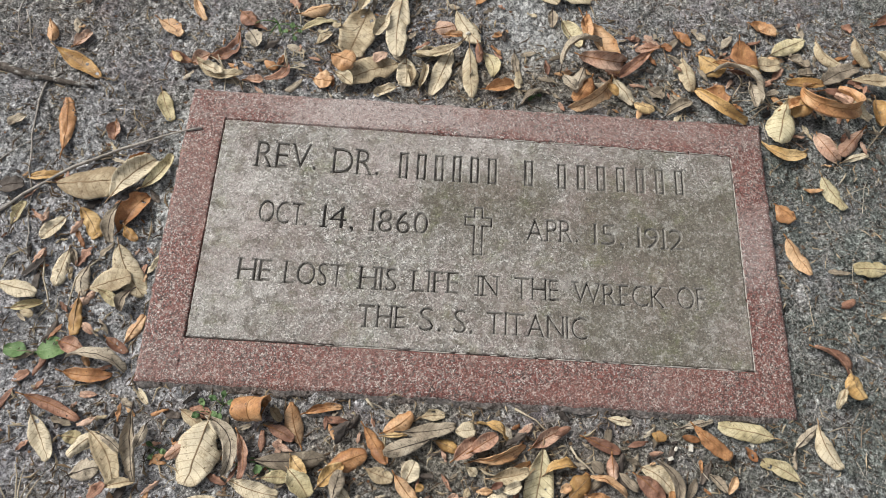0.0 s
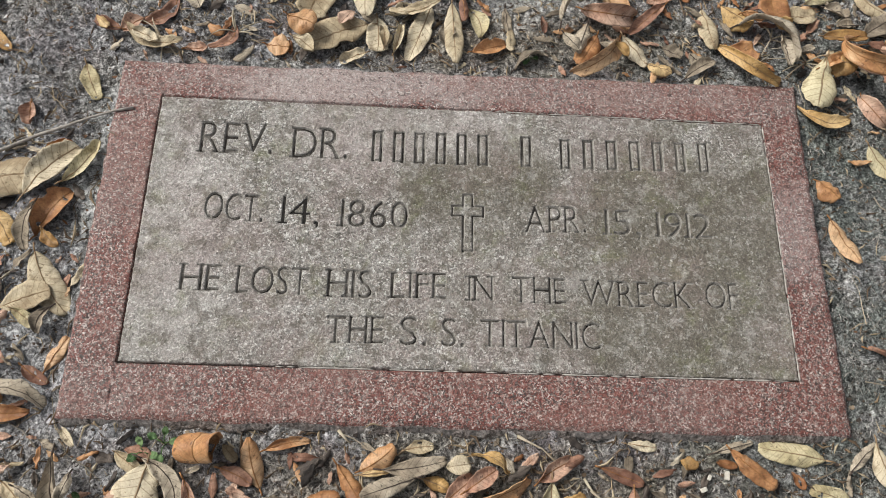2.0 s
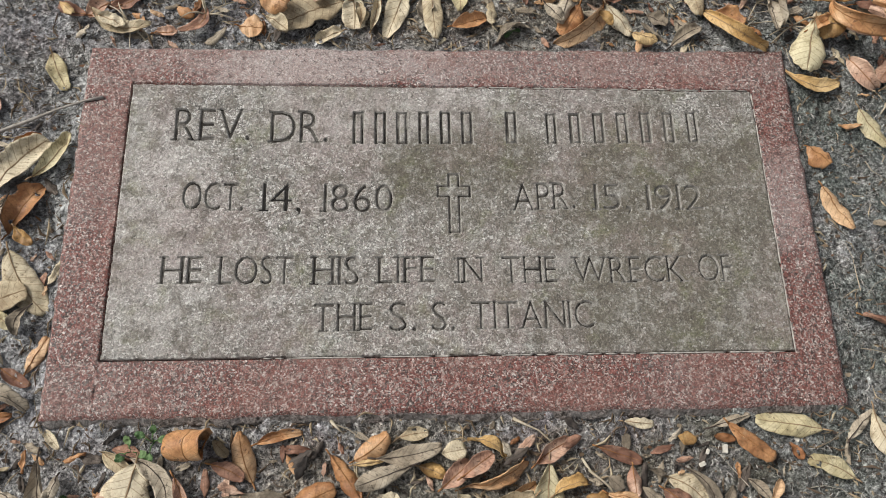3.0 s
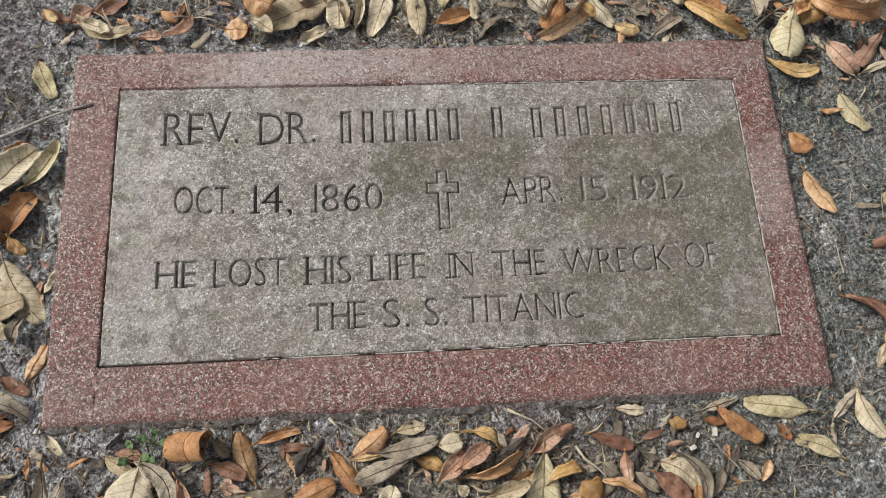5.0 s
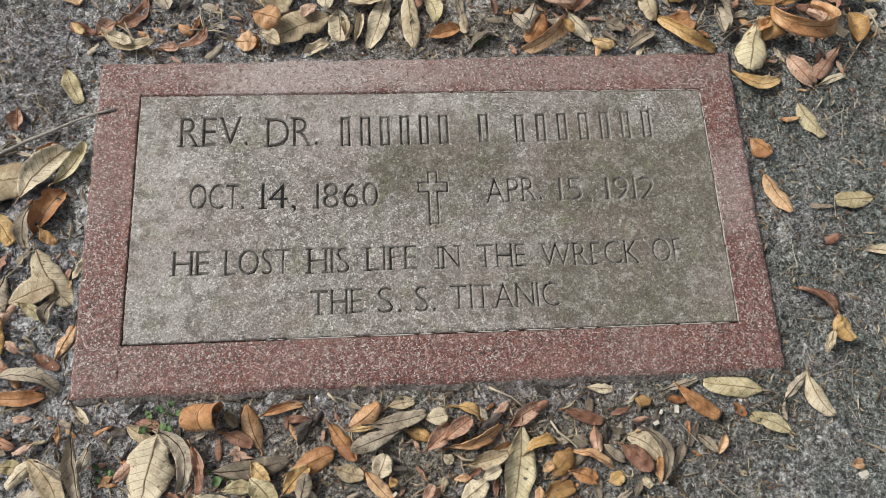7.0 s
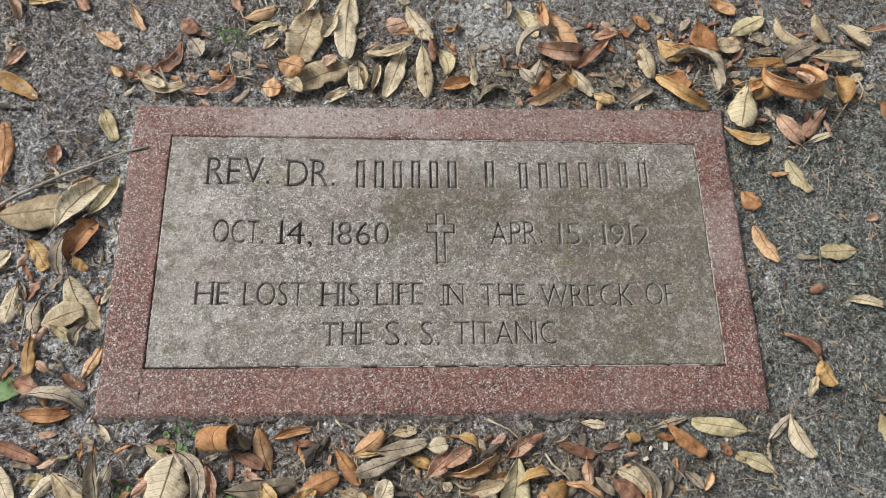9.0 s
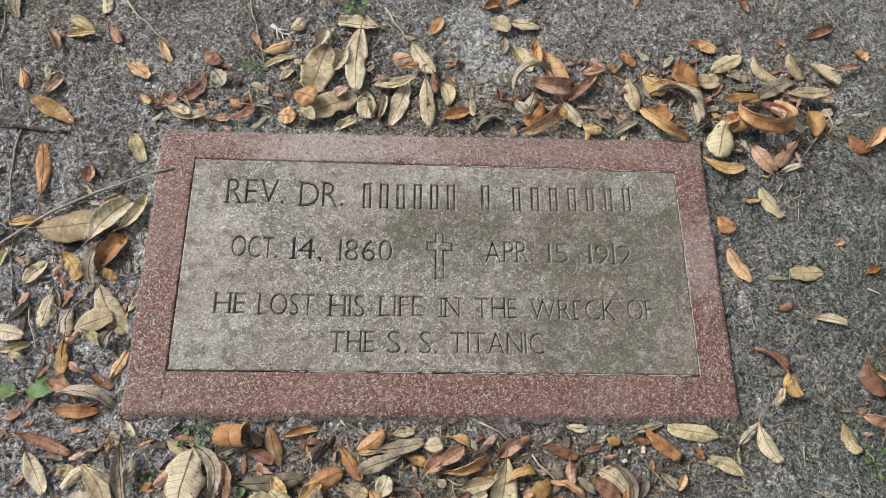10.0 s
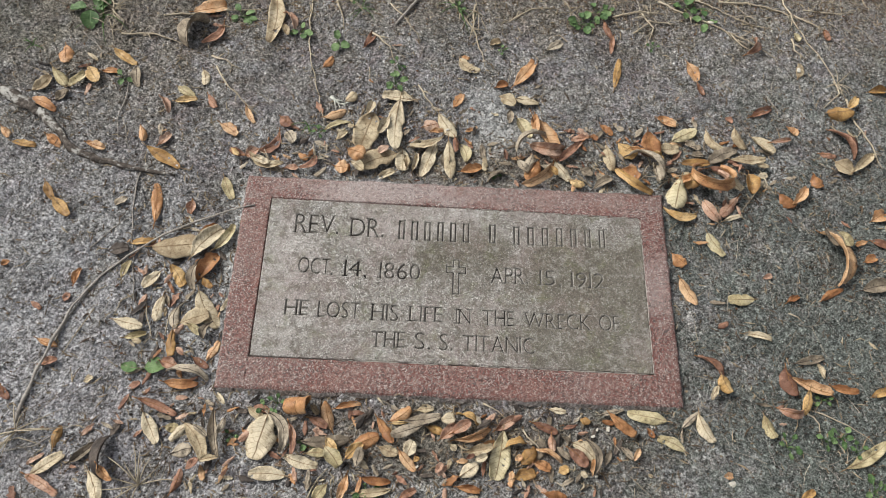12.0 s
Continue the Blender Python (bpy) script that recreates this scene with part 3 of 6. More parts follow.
def word(text, x0, x1, y0, y1, cap, filler=GRIME_SHADE):
    """One word between x0 and x1, its baseline from y0 to y1, capitals cap high."""
    chars, at = [], 0.0
    for c in text:
        g = GLYPHS[c]
        lo, hi = g[..., 0].min(), g[..., 0].max()
        chars.append((c, at, lo, hi))
        at += hi - lo + (0.10 if c not in ".," else 0.05)
    total = chars[-1][1] + chars[-1][3] - chars[-1][2]
    sx, sy = (x1 - x0) / total, cap / CAP
    for c, a, lo, hi in chars:
        g = GLYPHS[c].copy()
        g[..., 0] = x0 + (g[..., 0] - lo + a) * sx
        g[..., 1] *= sy
        l, r = x0 + a * sx, x0 + (a + hi - lo) * sx
        tris = [g]
        for s in SERIF.get(c, ""):
            low = s.isupper()
            m = {"l": l + 0.0014, "r": r - 0.0014, "c": (l + r) / 2}[s.lower()]
            yb = 0.0 if low else cap - 0.0013
            tris.append(bar(m - 0.0036, yb, m + 0.0036, yb + 0.0013))
        g = np.concatenate(tris)
        g[..., 1] += y0 + (y1 - y0) * ((l + r) / 2 - x0) / max(x1 - x0, 1e-6)
        cut_letter("letter", g, "", filler, 0.00145 if filler == GRIME_SHADE else 0.0008)


def hidden_word(count, x0, x1, y0, y1, cap):
    """Plain upright bars in place of letters."""
    for k in range(count):
        x = x0 + (x1 - x0) * (k + 0.5) / count
        y = y0 + (y1 - y0) * (k + 0.5) / count
        cut_letter("bar", np.concatenate([bar(x - 0.0048, y, x - 0.0022, y + cap), bar(x + 0.0022, y, x + 0.0048, y + cap), bar(x - 0.0022, y + cap - 0.0016, x + 0.0022, y + cap), bar(x - 0.0022, y, x + 0.0022, y + 0.0016)]))


word("REV.", -0.2280, -0.1670, 0.2230, 0.2230, 0.0290)
word("DR.", -0.1500, -0.1030, 0.2210, 0.2220, 0.0290)
hidden_word(6, -0.0870, 0.0230, 0.2210, 0.2220, 0.0290)
hidden_word(1, 0.0430, 0.0610, 0.2220, 0.2230, 0.0290)
hidden_word(7, 0.0760, 0.2210, 0.2220, 0.2250, 0.0280)
word("OCT.", -0.2170, -0.1690, 0.1620, 0.1610, 0.0240)
word("14,", -0.1540, -0.1230, 0.1610, 0.1600, 0.0240, BLACK_GRIME)
word("1860", -0.1050, -0.0490, 0.1600, 0.1600, 0.0240)
word("APR.", 0.0500, 0.1020, 0.1610, 0.1630, 0.0240)
word("15,", 0.1180, 0.1490, 0.1620, 0.1620, 0.0230)
word("1912", 0.1630, 0.2110, 0.1620, 0.1620, 0.0220)
word("HE", -0.2280, -0.1970, 0.1010, 0.1010, 0.0220)
word("LOST", -0.1840, -0.1270, 0.1000, 0.1000, 0.0230)
word("HIS", -0.1120, -0.0760, 0.1000, 0.0990, 0.0230)
word("LIFE", -0.0610, -0.0160, 0.1000, 0.1010, 0.0220)
word("IN", 0.0020, 0.0220, 0.1000, 0.1010, 0.0210)
word("THE", 0.0380, 0.0820, 0.1000, 0.1000, 0.0220)
word("WRECK", 0.0960, 0.1870, 0.0990, 0.1000, 0.0220)
word("OF", 0.1990, 0.2270, 0.1000, 0.1000, 0.0230)
word("THE", -0.1100, -0.0650, 0.0620, 0.0630, 0.0220)
word("S.", -0.0520, -0.0310, 0.0620, 0.0620, 0.0230)
word("S.", -0.0190, -0.0010, 0.0620, 0.0620, 0.0230)
word("TITANIC", 0.0120, 0.1090, 0.0630, 0.0630, 0.0220)
# a latin cross cut in outline
CX, CY, CW, CH = 0.0010, 0.1420, 0.0280, 0.0520
cut_letter("cross", np.concatenate([
    bar(CX - 0.0048, CY, CX - 0.0031, CY + CH * 0.60), bar(CX + 0.0031, CY, CX + 0.0048, CY + CH * 0.60), bar(CX - 0.0048, CY, CX + 0.0048, CY + 0.0018),
    bar(CX - CW / 2, CY + CH * 0.60, CX - 0.0031, CY + CH * 0.60 + 0.0018), bar(CX + 0.0031, CY + CH * 0.60, CX + CW / 2, CY + CH * 0.60 + 0.0018),
    bar(CX - CW / 2, CY + CH * 0.77, CX - 0.0031, CY + CH * 0.77 + 0.0018), bar(CX + 0.0031, CY + CH * 0.77, CX + CW / 2, CY + CH * 0.77 + 0.0018),
    bar(CX - CW / 2, CY + CH * 0.60, CX - CW / 2 + 0.0018, CY + CH * 0.78), bar(CX + CW / 2 - 0.0018, CY + CH * 0.60, CX + CW / 2, CY + CH * 0.78),
    bar(CX - 0.0048, CY + CH * 0.77, CX - 0.0031, CY + CH), bar(CX + 0.0031, CY + CH * 0.77, CX + 0.0048, CY + CH), bar(CX - 0.0048, CY + CH - 0.0018, CX + 0.0048, CY + CH)]), "small latin cross cut in outline", deep=0.0011)


def carved_panel():
    # v-shaped cuts: each ring further in lies deeper
    depth = np.zeros(cut.shape)
    layer = cut.copy()
    for k in range(4):
        depth += layer * (0.0010, 0.0010, 0.0007, 0.0003)[k]
        layer = layer & np.roll(layer, 1, 0) & np.roll(layer, -1, 0) & np.roll(layer, 1, 1) & np.roll(layer, -1, 1)
    depth = 0.6 * depth + 0.1 * (np.roll(depth, 1, 0) + np.roll(depth, -1, 0) + np.roll(depth, 1, 1) + np.roll(depth, -1, 1))
    r = np.random.default_rng(31)
    z = MTOP + 0.0002 - depth + 0.00010 * field(cut.shape, PSTEP, 0.0015, 0.006, 33) + 0.0002 * field(cut.shape, PSTEP, 0.01, 0.12, 34)
    pits = field(cut.shape, PSTEP, 0.0018, 0.008, 35)
    z -= np.clip(pits - 2.1, 0, 1.2) * 0.0005
    ragged = 0.00014 * field(cut.shape, PSTEP, 0.003, 0.05, 36)
    X, Y = np.meshgrid(pxs, pys)
    edge = np.minimum(np.minimum(X - pxs[0], pxs[-1] - X), np.minimum(Y - pys[0], pys[-1] - Y)) + ragged
    z = np.where(edge < 0.0004, MTOP - 0.004, np.where(edge < 0.0012, z - 0.0004, z))
    ob = new("panel", grid_mesh("panel", pxs, pys, z))
    ob.data.materials.append(PANEL)
    ob.data.materials.append(CUT)
    wall = depth[:-1, :-1] + depth[1:, 1:] > 0.0004
    ob.data.polygons.foreach_set("material_index", wall.ravel().astype(np.int32))
    ob.parent, ob.location = marker, -marker.location
    tagged(ob, "grey sandblasted granite panel with incised lettering and lichen")


carved_panel()


def seam(x0, y0, x1, y1, seed):
    """A pale strip that paints the lit edge of the saw cut round the panel, broken here and there."""
    r = np.random.default_rng(seed)
    n = int(math.hypot(x1 - x0, y1 - y0) / 0.003)
    bm = bmesh.new()
    run = []
    for k in range(n + 1):
        if r.random() < 0.14 or k == n:
            if len(run) > 2:
                tube(bm, run, [0.0003] + [r.uniform(0.0003, 0.0008) for _ in run[2:]] + [0.0003], 6, 0.2)
            run = []
        run.append(Vector((x0 + (x1 - x0) * k / n, y0 + (y1 - y0) * k / n, MTOP - 0.0003)))
    ob = part("sand_seam", bm, SEAM, marker, "pale strip painting the lit edge of the panel's joint")
    ob.location = -marker.location
    tagged(ob, kind="stuff")


seam(PX1 - 0.0002, PY0, PX1 - 0.0002, PY1, 1)
seam(PX0 + 0.12, PY0 + 0.0002, PX1, PY0 + 0.0002, 2)
seam(PX0 + 0.28, PY1 - 0.0002, PX1, PY1 - 0.0002, 3)


# ---- fallen leaves ----
def profile(s, blunt):
    return max(0.0, math.sin(math.pi * min(1.0, s ** blunt))) ** (0.78 - 0.38 * s)


def leaf_mesh(rnd, length, width, arc, cup, twist, blunt, na, nc, torn=0.0, bow=0.0):
    """Top and bottom skins of a bent, cupped, wavy blade, with its long way on x; also the midrib's line."""
    half = math.radians(arc) / 2
    w = width / 2
    ph, rip, notch = rnd.uniform(0, 6), rnd.uniform(0.03, 0.14), rnd.uniform(0.05, 0.95)
    bite = rnd.random() < 0.45
    snap = rnd.choice((1.0, 1.0, 0.75, 1.25))
    up, line = [], []
    for j in range(na + 1):
        s = j / na
        wj = w * profile(0.015 + 0.97 * s, blunt) * (1 + 0.04 * math.sin(9 * s + ph) + 0.025 * math.sin(21 * s + 2.3 * ph)) * (snap if s > 0.9 else 1) * (1 - torn * rnd.random())
        th = -half + 2 * half * s
        if abs(half) > 1e-3:
            R = length / (2 * half)
            cx, cz = R * math.sin(th), R * (math.cos(th) - math.cos(half))
        else:
            cx, cz = length * (s - 0.5), 0.0
        tx, tz = math.cos(th), -math.sin(th)
        nx, nz = math.sin(th), math.cos(th)
        tw = twist * (s - 0.5)
        row = []
        for i in range(nc + 1):
            u = 2 * i / nc - 1
            wu = wj * (1 + 0.09 * noise.noise(Vector((s * 7, 2 * (u > 0), ph * 3)))) * (1 - torn * 0.6 * rnd.random()) * (0.8 if bite and u > 0.5 and abs(s - notch) < 0.08 else 1)
            if abs(cup) > 0.05:
                a, b = wu / cup * math.sin(cup * u), wu / abs(cup) * (1 - math.cos(cup * u)) * math.copysign(1, cup)
            else:
                a, b = wu * u, 0.0
            b += 0.0021 * noise.noise(Vector((s * 4.5, u * 1.6, ph * 5))) + 0.0013 * noise.noise(Vector((s * 13, u * 4, ph * 9))) + rip * w * u * u * math.sin(8 * s + ph + (2 if u > 0 else 0))
            a, b = a * math.cos(tw) - b * math.sin(tw), a * math.sin(tw) + b * math.cos(tw)
            a += bow * length * (1 - (2 * s - 1) ** 2)
            row.append((Vector((cx + nx * b, a, cz + nz * b)), Vector((nx, 0, nz))))
        up.append(row)
        line.append(row[nc // 2])
    return up, line


KINDS = list(LEAF)
SCRAPS = bmesh.new()
SCRAPS.loops.layers.uv.new("uv")


def leaf(x, y, heading, length, width, kind, arc=0.0, tilt=0.0, cup=0.0, small=False, torn=0.1, bow=0.0):
    """One dry leaf lying at (x, y), its tip pointing to heading; arc bends it along, cup across, bow sideways, tilt sets it on its edge."""
    rnd = random.Random(int((x + 3) * 7919000) ^ int((y + 3) * 104729000))
    na, nc = (9, 4) if small else (24, 8) if length > 0.045 else (16, 8)
    up, line = leaf_mesh(rnd, length, width, arc, cup, rnd.uniform(-0.5, 0.5), rnd.uniform(0.92, 1.25), na, nc, torn if small else 0.0, bow)
    turn = Matrix.Rotation(radians(heading), 3, "Z") @ Matrix.Rotation(radians(tilt), 3, "X") @ Matrix.Rotation(radians(rnd.uniform(-6, 6)), 3, "Y")
    pts = np.array([turn @ v for row in up for v, n in row])
    mid = (pts[:, :2].max(0) + pts[:, :2].min(0)) / 2
    pts[:, :2] += np.array((x, y)) - mid
    j, i = cell(pts[:, 0], pts[:, 1])
    lift = np.quantile(rest[j, i] - pts[:, 2], 0.95) + 0.0003
    pts[:, 2] += lift
    # long flat leaves sag on what lies beneath them
    over = pts[:, 2] - rest[j, i]
    if abs(tilt) < 30 and abs(arc) < 50:
        pts[:, 2] -= np.clip(over - 0.008, 0, 1) * 0.25
    dense = pts.reshape(na + 1, nc + 1, 3)
    for axis in (0, 1):
        for _ in range(1 if small else 2):
            lo, hi = np.moveaxis(dense, axis, 0)[:-1], np.moveaxis(dense, axis, 0)[1:]
            full = np.empty((2 * len(lo) + 1, *lo.shape[1:]))
            full[0::2], full[1::2] = np.moveaxis(dense, axis, 0), (lo + hi) / 2
            dense = np.moveaxis(full, 0, axis)
    dense = dense.reshape(-1, 3)
    j, i = cell(dense[:, 0], dense[:, 1])
    np.maximum.at(rest, (j, i), np.minimum(dense[:, 2] + 0.0008, ground_z[j, i] + 0.018))
    base = Vector((x, y, float(pts[:, 2].min())))
    if small:
        bm, base = SCRAPS, Vector((0, 0, 0))
        uv = bm.loops.layers.uv["uv"]
    else:
        bm = bmesh.new()
        uv = bm.loops.layers.uv.new("uv")
    thick = 0.00045
    cols = nc + 1
    top = [bm.verts.new(Vector(p) - base) for p in pts]
    low = [bm.verts.new(Vector(p) - base - (turn @ n) * thick) for p, (v, n) in zip(pts, [q for row in up for q in row])]

    def face(ids, skin, coords):
        f = bm.faces.new([skin[k] for k in ids])
        f.smooth = True
        f.material_index = KINDS.index(kind) if small else 0
        for lp, c in zip(f.loops, coords):
            lp[uv].uv = c
    for jj in range(na):
        for ii in range(nc):
            a = jj * cols + ii
            ids = [a, a + cols, a + cols + 1, a + 1]
            co = [(ii / nc, jj / na), (ii / nc, (jj + 1) / na), ((ii + 1) / nc, (jj + 1) / na), ((ii + 1) / nc, jj / na)]
            face(ids[::-1], top, co[::-1])
            face(ids, low, co)
    rim = [k * cols for k in range(na + 1)] + [na * cols + k for k in range(1, cols)] + [k * cols + nc for k in range(na - 1, -1, -1)] + list(range(nc - 1, 0, -1))
    for a, b in zip(rim, rim[1:] + rim[:1]):
        f = bm.faces.new((top[a], top[b], low[b], low[a]))
        f.material_index = KINDS.index(kind) if small else 0
        for lp in f.loops:
            lp[uv].uv = (0.0, 0.5)
    if small:
        return None
    ob = empty("fallen_leaf", *base)
    part("blade", bm, LEAF[kind], ob)
    # midrib, standing out along the blade and running on as the stalk
    c = nc // 2
    pl = [Vector(pts[k * cols + c]) - base + (turn @ line[k][1]) * 0.0001 for k in range(na + 1)]
    stalk = pl[0] + (pl[0] - pl[1]).normalized() * min(0.014, length * 0.14)
    stalk.z = max(stalk.z, height(x, y) - base.z + 0.001)
    rib = RIB["dark" if kind in ("dark", "grey") else "orange" if kind in ("orange", "brown") else "tan"]
    bm = bmesh.new()
    tube(bm, pl[:-1], [0.0005 * (1 - 0.75 * k / na) for k in range(na)], 5)
    part("midrib", bm, rib, ob)
    bm = bmesh.new()
    tube(bm, [stalk, (stalk + pl[0]) / 2 + Vector((0, 0, 0.0006)), pl[0]], [0.0006, 0.0007, 0.00075], 5)
    part("stalk", bm, rib, ob)
    tagged(ob, LEAF_WORDS[kind][2 if abs(arc) > 90 else 1 if abs(cup) > 0.9 or abs(arc) > 40 else 0], "leaf", "fallen leaves round the marker")
    return ob


LEAF_WORDS = {
    "tan": ("pale tan dry leaf lying flat on grey sand", "pale tan dry leaf with rolled edges on sand", "pale tan leaf curled round on grey sand"),
    "orange": ("orange-brown dry leaf lying flat on grey sand", "orange-brown dry leaf curling up on sand", "orange-brown dry leaf curled into a ring"),
    "brown": ("dull red-brown dry leaf lying on grey sand", "red-brown dry leaf folded along its midrib", "red-brown dry leaf curled into a ring"),
    "ochre": ("ochre yellow dry leaf lying on grey sand", "ochre yellow dry leaf with curling edges", "ochre yellow dry leaf curled round on sand"),
    "olive": ("pale olive-tan dry leaf lying on grey sand", "pale olive-tan dry leaf with curling edges", "pale olive-tan leaf curled round on sand"),
    "grey": ("grey weathered dead leaf lying on sand", "grey weathered dead leaf with rolled edges", "grey weathered dead leaf curled round"),
    "dark": ("dark decayed leaf lying on grey sand", "dark decayed leaf with rolled edges", "dark decayed leaf curled into a ring"),
}

# broken leaves lying under the others
drift = random.Random(12)
for x0, x1, y0, y1, count in ((-0.28, 0.06, 0.325, 0.40, 22), (0.08, 0.48, 0.325, 0.43, 60), (-0.31, 0.24, -0.135, -0.022, 60), (-0.43, -0.315, -0.06, 0.20, 18)):
    for k in range(count):
        size = drift.uniform(0.010, 0.026)
        leaf(drift.uniform(x0, x1), drift.uniform(y0, y1), drift.uniform(0, 360), size, size * drift.uniform(0.3, 0.55), drift.choice(("grey", "brown", "grey", "brown", "orange", "dark")),
             drift.uniform(-30, 30), drift.uniform(-12, 12), drift.uniform(-1.0, 1.0), True, 0.25)

leaf(-0.140, 0.399, -104, 0.071, 0.042, "tan", -10, -4, 0.50)
leaf(-0.115, 0.409, -117, 0.033, 0.020, "tan", -18, -8, 1.35)
leaf(-0.097, 0.414, -92, 0.094, 0.027, "tan", -18, -5, 0.30, bow=-0.03)
leaf(-0.097, 0.466, 176, 0.048, 0.026, "tan", -10, 6, 0.95, bow=-0.03)
leaf(-0.136, 0.440, 74, 0.025, 0.018, "tan", 26, 6, 1.35, bow=-0.04)
leaf(-0.123, 0.347, -153, 0.065, 0.034, "tan", 0, 2, 0.30, bow=-0.05)
leaf(-0.105, 0.327, -155, 0.026, 0.016, "tan", 18, -3, 1.20)
leaf(-0.149, 0.333, -35, 0.024, 0.020, "tan", -10, -0, 1.35, bow=0.05)
leaf(-0.151, 0.353, -20, 0.027, 0.031, "orange", -18, 7, -1.08, bow=0.04)
leaf(-0.173, 0.334, -8, 0.022, 0.023, "orange", 10, -1, 0.30)
leaf(-0.082, 0.353, -87, 0.036, 0.025, "tan", -10, -5, 0.30, bow=0.04)
leaf(-0.059, 0.382, 19, 0.031, 0.019, "tan", -18, -8, 1.35)
leaf(-0.045, 0.360, -108, 0.066, 0.021, "tan", 18, 1, 0.50, bow=0.02)
leaf(-0.049, 0.384, -161, 0.053, 0.014, "tan", -10, 9, 0.80, bow=0.15)
leaf(-0.064, 0.350, 79, 0.031, 0.016, "tan", 10, 2, 1.90, bow=-0.04)
leaf(-0.077, 0.349, 95, 0.022, 0.015, "tan", -10, 1, 1.70, bow=-0.05)
leaf(-0.020, 0.357, -98, 0.027, 0.021, "grey", 0, 5, 1.20, bow=-0.05)
leaf(-0.013, 0.356, -86, 0.065, 0.019, "tan", 0, -1, -0.50)
leaf(0.010, 0.372, -71, 0.036, 0.020, "olive", -18, 7, 1.00, bow=0.15)
leaf(-0.004, 0.383, -84, 0.027, 0.011, "brown", -18, -3, -1.00, bow=0.06)
leaf(-0.043, 0.418, 22, 0.024, 0.026, "brown", 18, 3, -0.50, bow=-0.02)
leaf(-0.018, 0.416, -57, 0.049, 0.024, "tan", -10, 7, -1.00, bow=-0.04)
leaf(-0.034, 0.405, 8, 0.021, 0.012, "orange", 18, 8, 1.35)
leaf(-0.001, 0.467, 63, 0.030, 0.015, "orange", -18, -1, 0.30, bow=0.03)
leaf(0.020, 0.343, 19, 0.034, 0.019, "orange", 0, 9, 1.20)
leaf(-0.113, 0.366, -133, 0.019, 0.017, "brown", 10, 7, 0.95, small=True)
leaf(-0.190, 0.428, 29, 0.037, 0.021, "orange", 26, -6, -1.00)
leaf(-0.168, 0.461, 54, 0.022, 0.019, "tan", 18, -5, -0.50, bow=-0.05)
leaf(-0.185, 0.405, 27, 0.045, 0.010, "olive", 18, -4, 0.80, bow=0.10)
leaf(-0.176, 0.389, 47, 0.023, 0.012, "tan", 10, -5, 0.95)
leaf(-0.164, 0.403, 17, 0.010, 0.010, "tan", -10, -1, -0.35, small=True)
leaf(-0.317, 0.417, -61, 0.033, 0.010, "orange", 10, 6, 0.50, bow=-0.04)
leaf(-0.261, 0.407, -38, 0.023, 0.019, "brown", -18, -4, -0.35)
leaf(-0.282, 0.370, -128, 0.046, 0.017, "brown", -10, -1, 0.80, bow=0.25)
leaf(-0.251, 0.378, -57, 0.024, 0.021, "grey", 0, 1, 0.95, bow=0.06)
leaf(-0.305, 0.350, -137, 0.023, 0.021, "brown", 10, -2, 1.20, bow=-0.03)
leaf(-0.326, 0.348, 163, 0.027, 0.017, "brown", 0, -4, 1.35, bow=0.04)
leaf(-0.328, 0.346, -43, 0.018, 0.011, "ochre", 10, 1, -1.00, small=True)
leaf(-0.270, 0.343, -36, 0.014, 0.010, "orange", 10, -8, 1.20, small=True)
leaf(-0.245, 0.328, 3, 0.021, 0.014, "brown", -18, -2, 1.35, bow=0.03)
leaf(-0.229, 0.346, -27, 0.018, 0.014, "orange", 26, 6, -1.00, small=True)
leaf(-0.221, 0.340, -126, 0.034, 0.013, "brown", 18, -1, 0.80, bow=0.30)
leaf(-0.283, 0.336, -18, 0.055, 0.019, "tan", -18, -5, 1.00, bow=-0.20)
leaf(-0.289, 0.334, -26, 0.025, 0.015, "tan", -18, -2, 0.95, bow=0.05)
leaf(-0.345, 0.389, -34, 0.036, 0.017, "orange", -10, -6, 0.30, bow=0.04)
leaf(0.076, 0.472, -36, 0.029, 0.023, "tan", 18, 5, 0.50, bow=0.05)
leaf(0.107, 0.475, -5, 0.038, 0.018, "tan", 10, -9, -0.50, bow=0.02)
leaf(0.080, 0.445, -90, 0.025, 0.015, "grey", -18, -0, 1.20)
leaf(0.102, 0.426, -58, 0.039, 0.029, "olive", -18, -2, 1.35, bow=-0.02)
leaf(0.135, 0.410, -61, 0.082, 0.041, "orange", 10, -7, 1.90)
leaf(0.116, 0.426, -83, 0.032, 0.016, "orange", -10, 5, 0.95, bow=-0.05)
leaf(0.136, 0.382, -7, 0.070, 0.023, "brown", 150, 40, 0.93)
leaf(0.110, 0.394, 32, 0.069, 0.017, "grey", 140, -40, 1.08)
leaf(0.171, 0.384, -136, 0.052, 0.016, "brown", 26, -4, 1.20)
leaf(0.112, 0.346, -120, 0.039, 0.026, "orange", 0, 7, -1.03, bow=0.02)
leaf(0.121, 0.342, -137, 0.074, 0.020, "orange", 120, -40, 0.80)
leaf(0.158, 0.348, -52, 0.037, 0.019, "tan", 0, -7, -0.50)
leaf(0.178, 0.328, -19, 0.024, 0.016, "ochre", 26, 2, -1.00)
leaf(0.142, 0.344, -47, 0.019, 0.013, "ochre", 0, -3, 0.95, small=True)
leaf(0.106, 0.357, -109, 0.036, 0.017, "grey", 26, -8, -1.00)
leaf(0.096, 0.350, -54, 0.024, 0.014, "grey", 18, -3, 0.50)
leaf(0.072, 0.374, -81, 0.019, 0.010, "brown", 10, -2, 1.35, small=True)
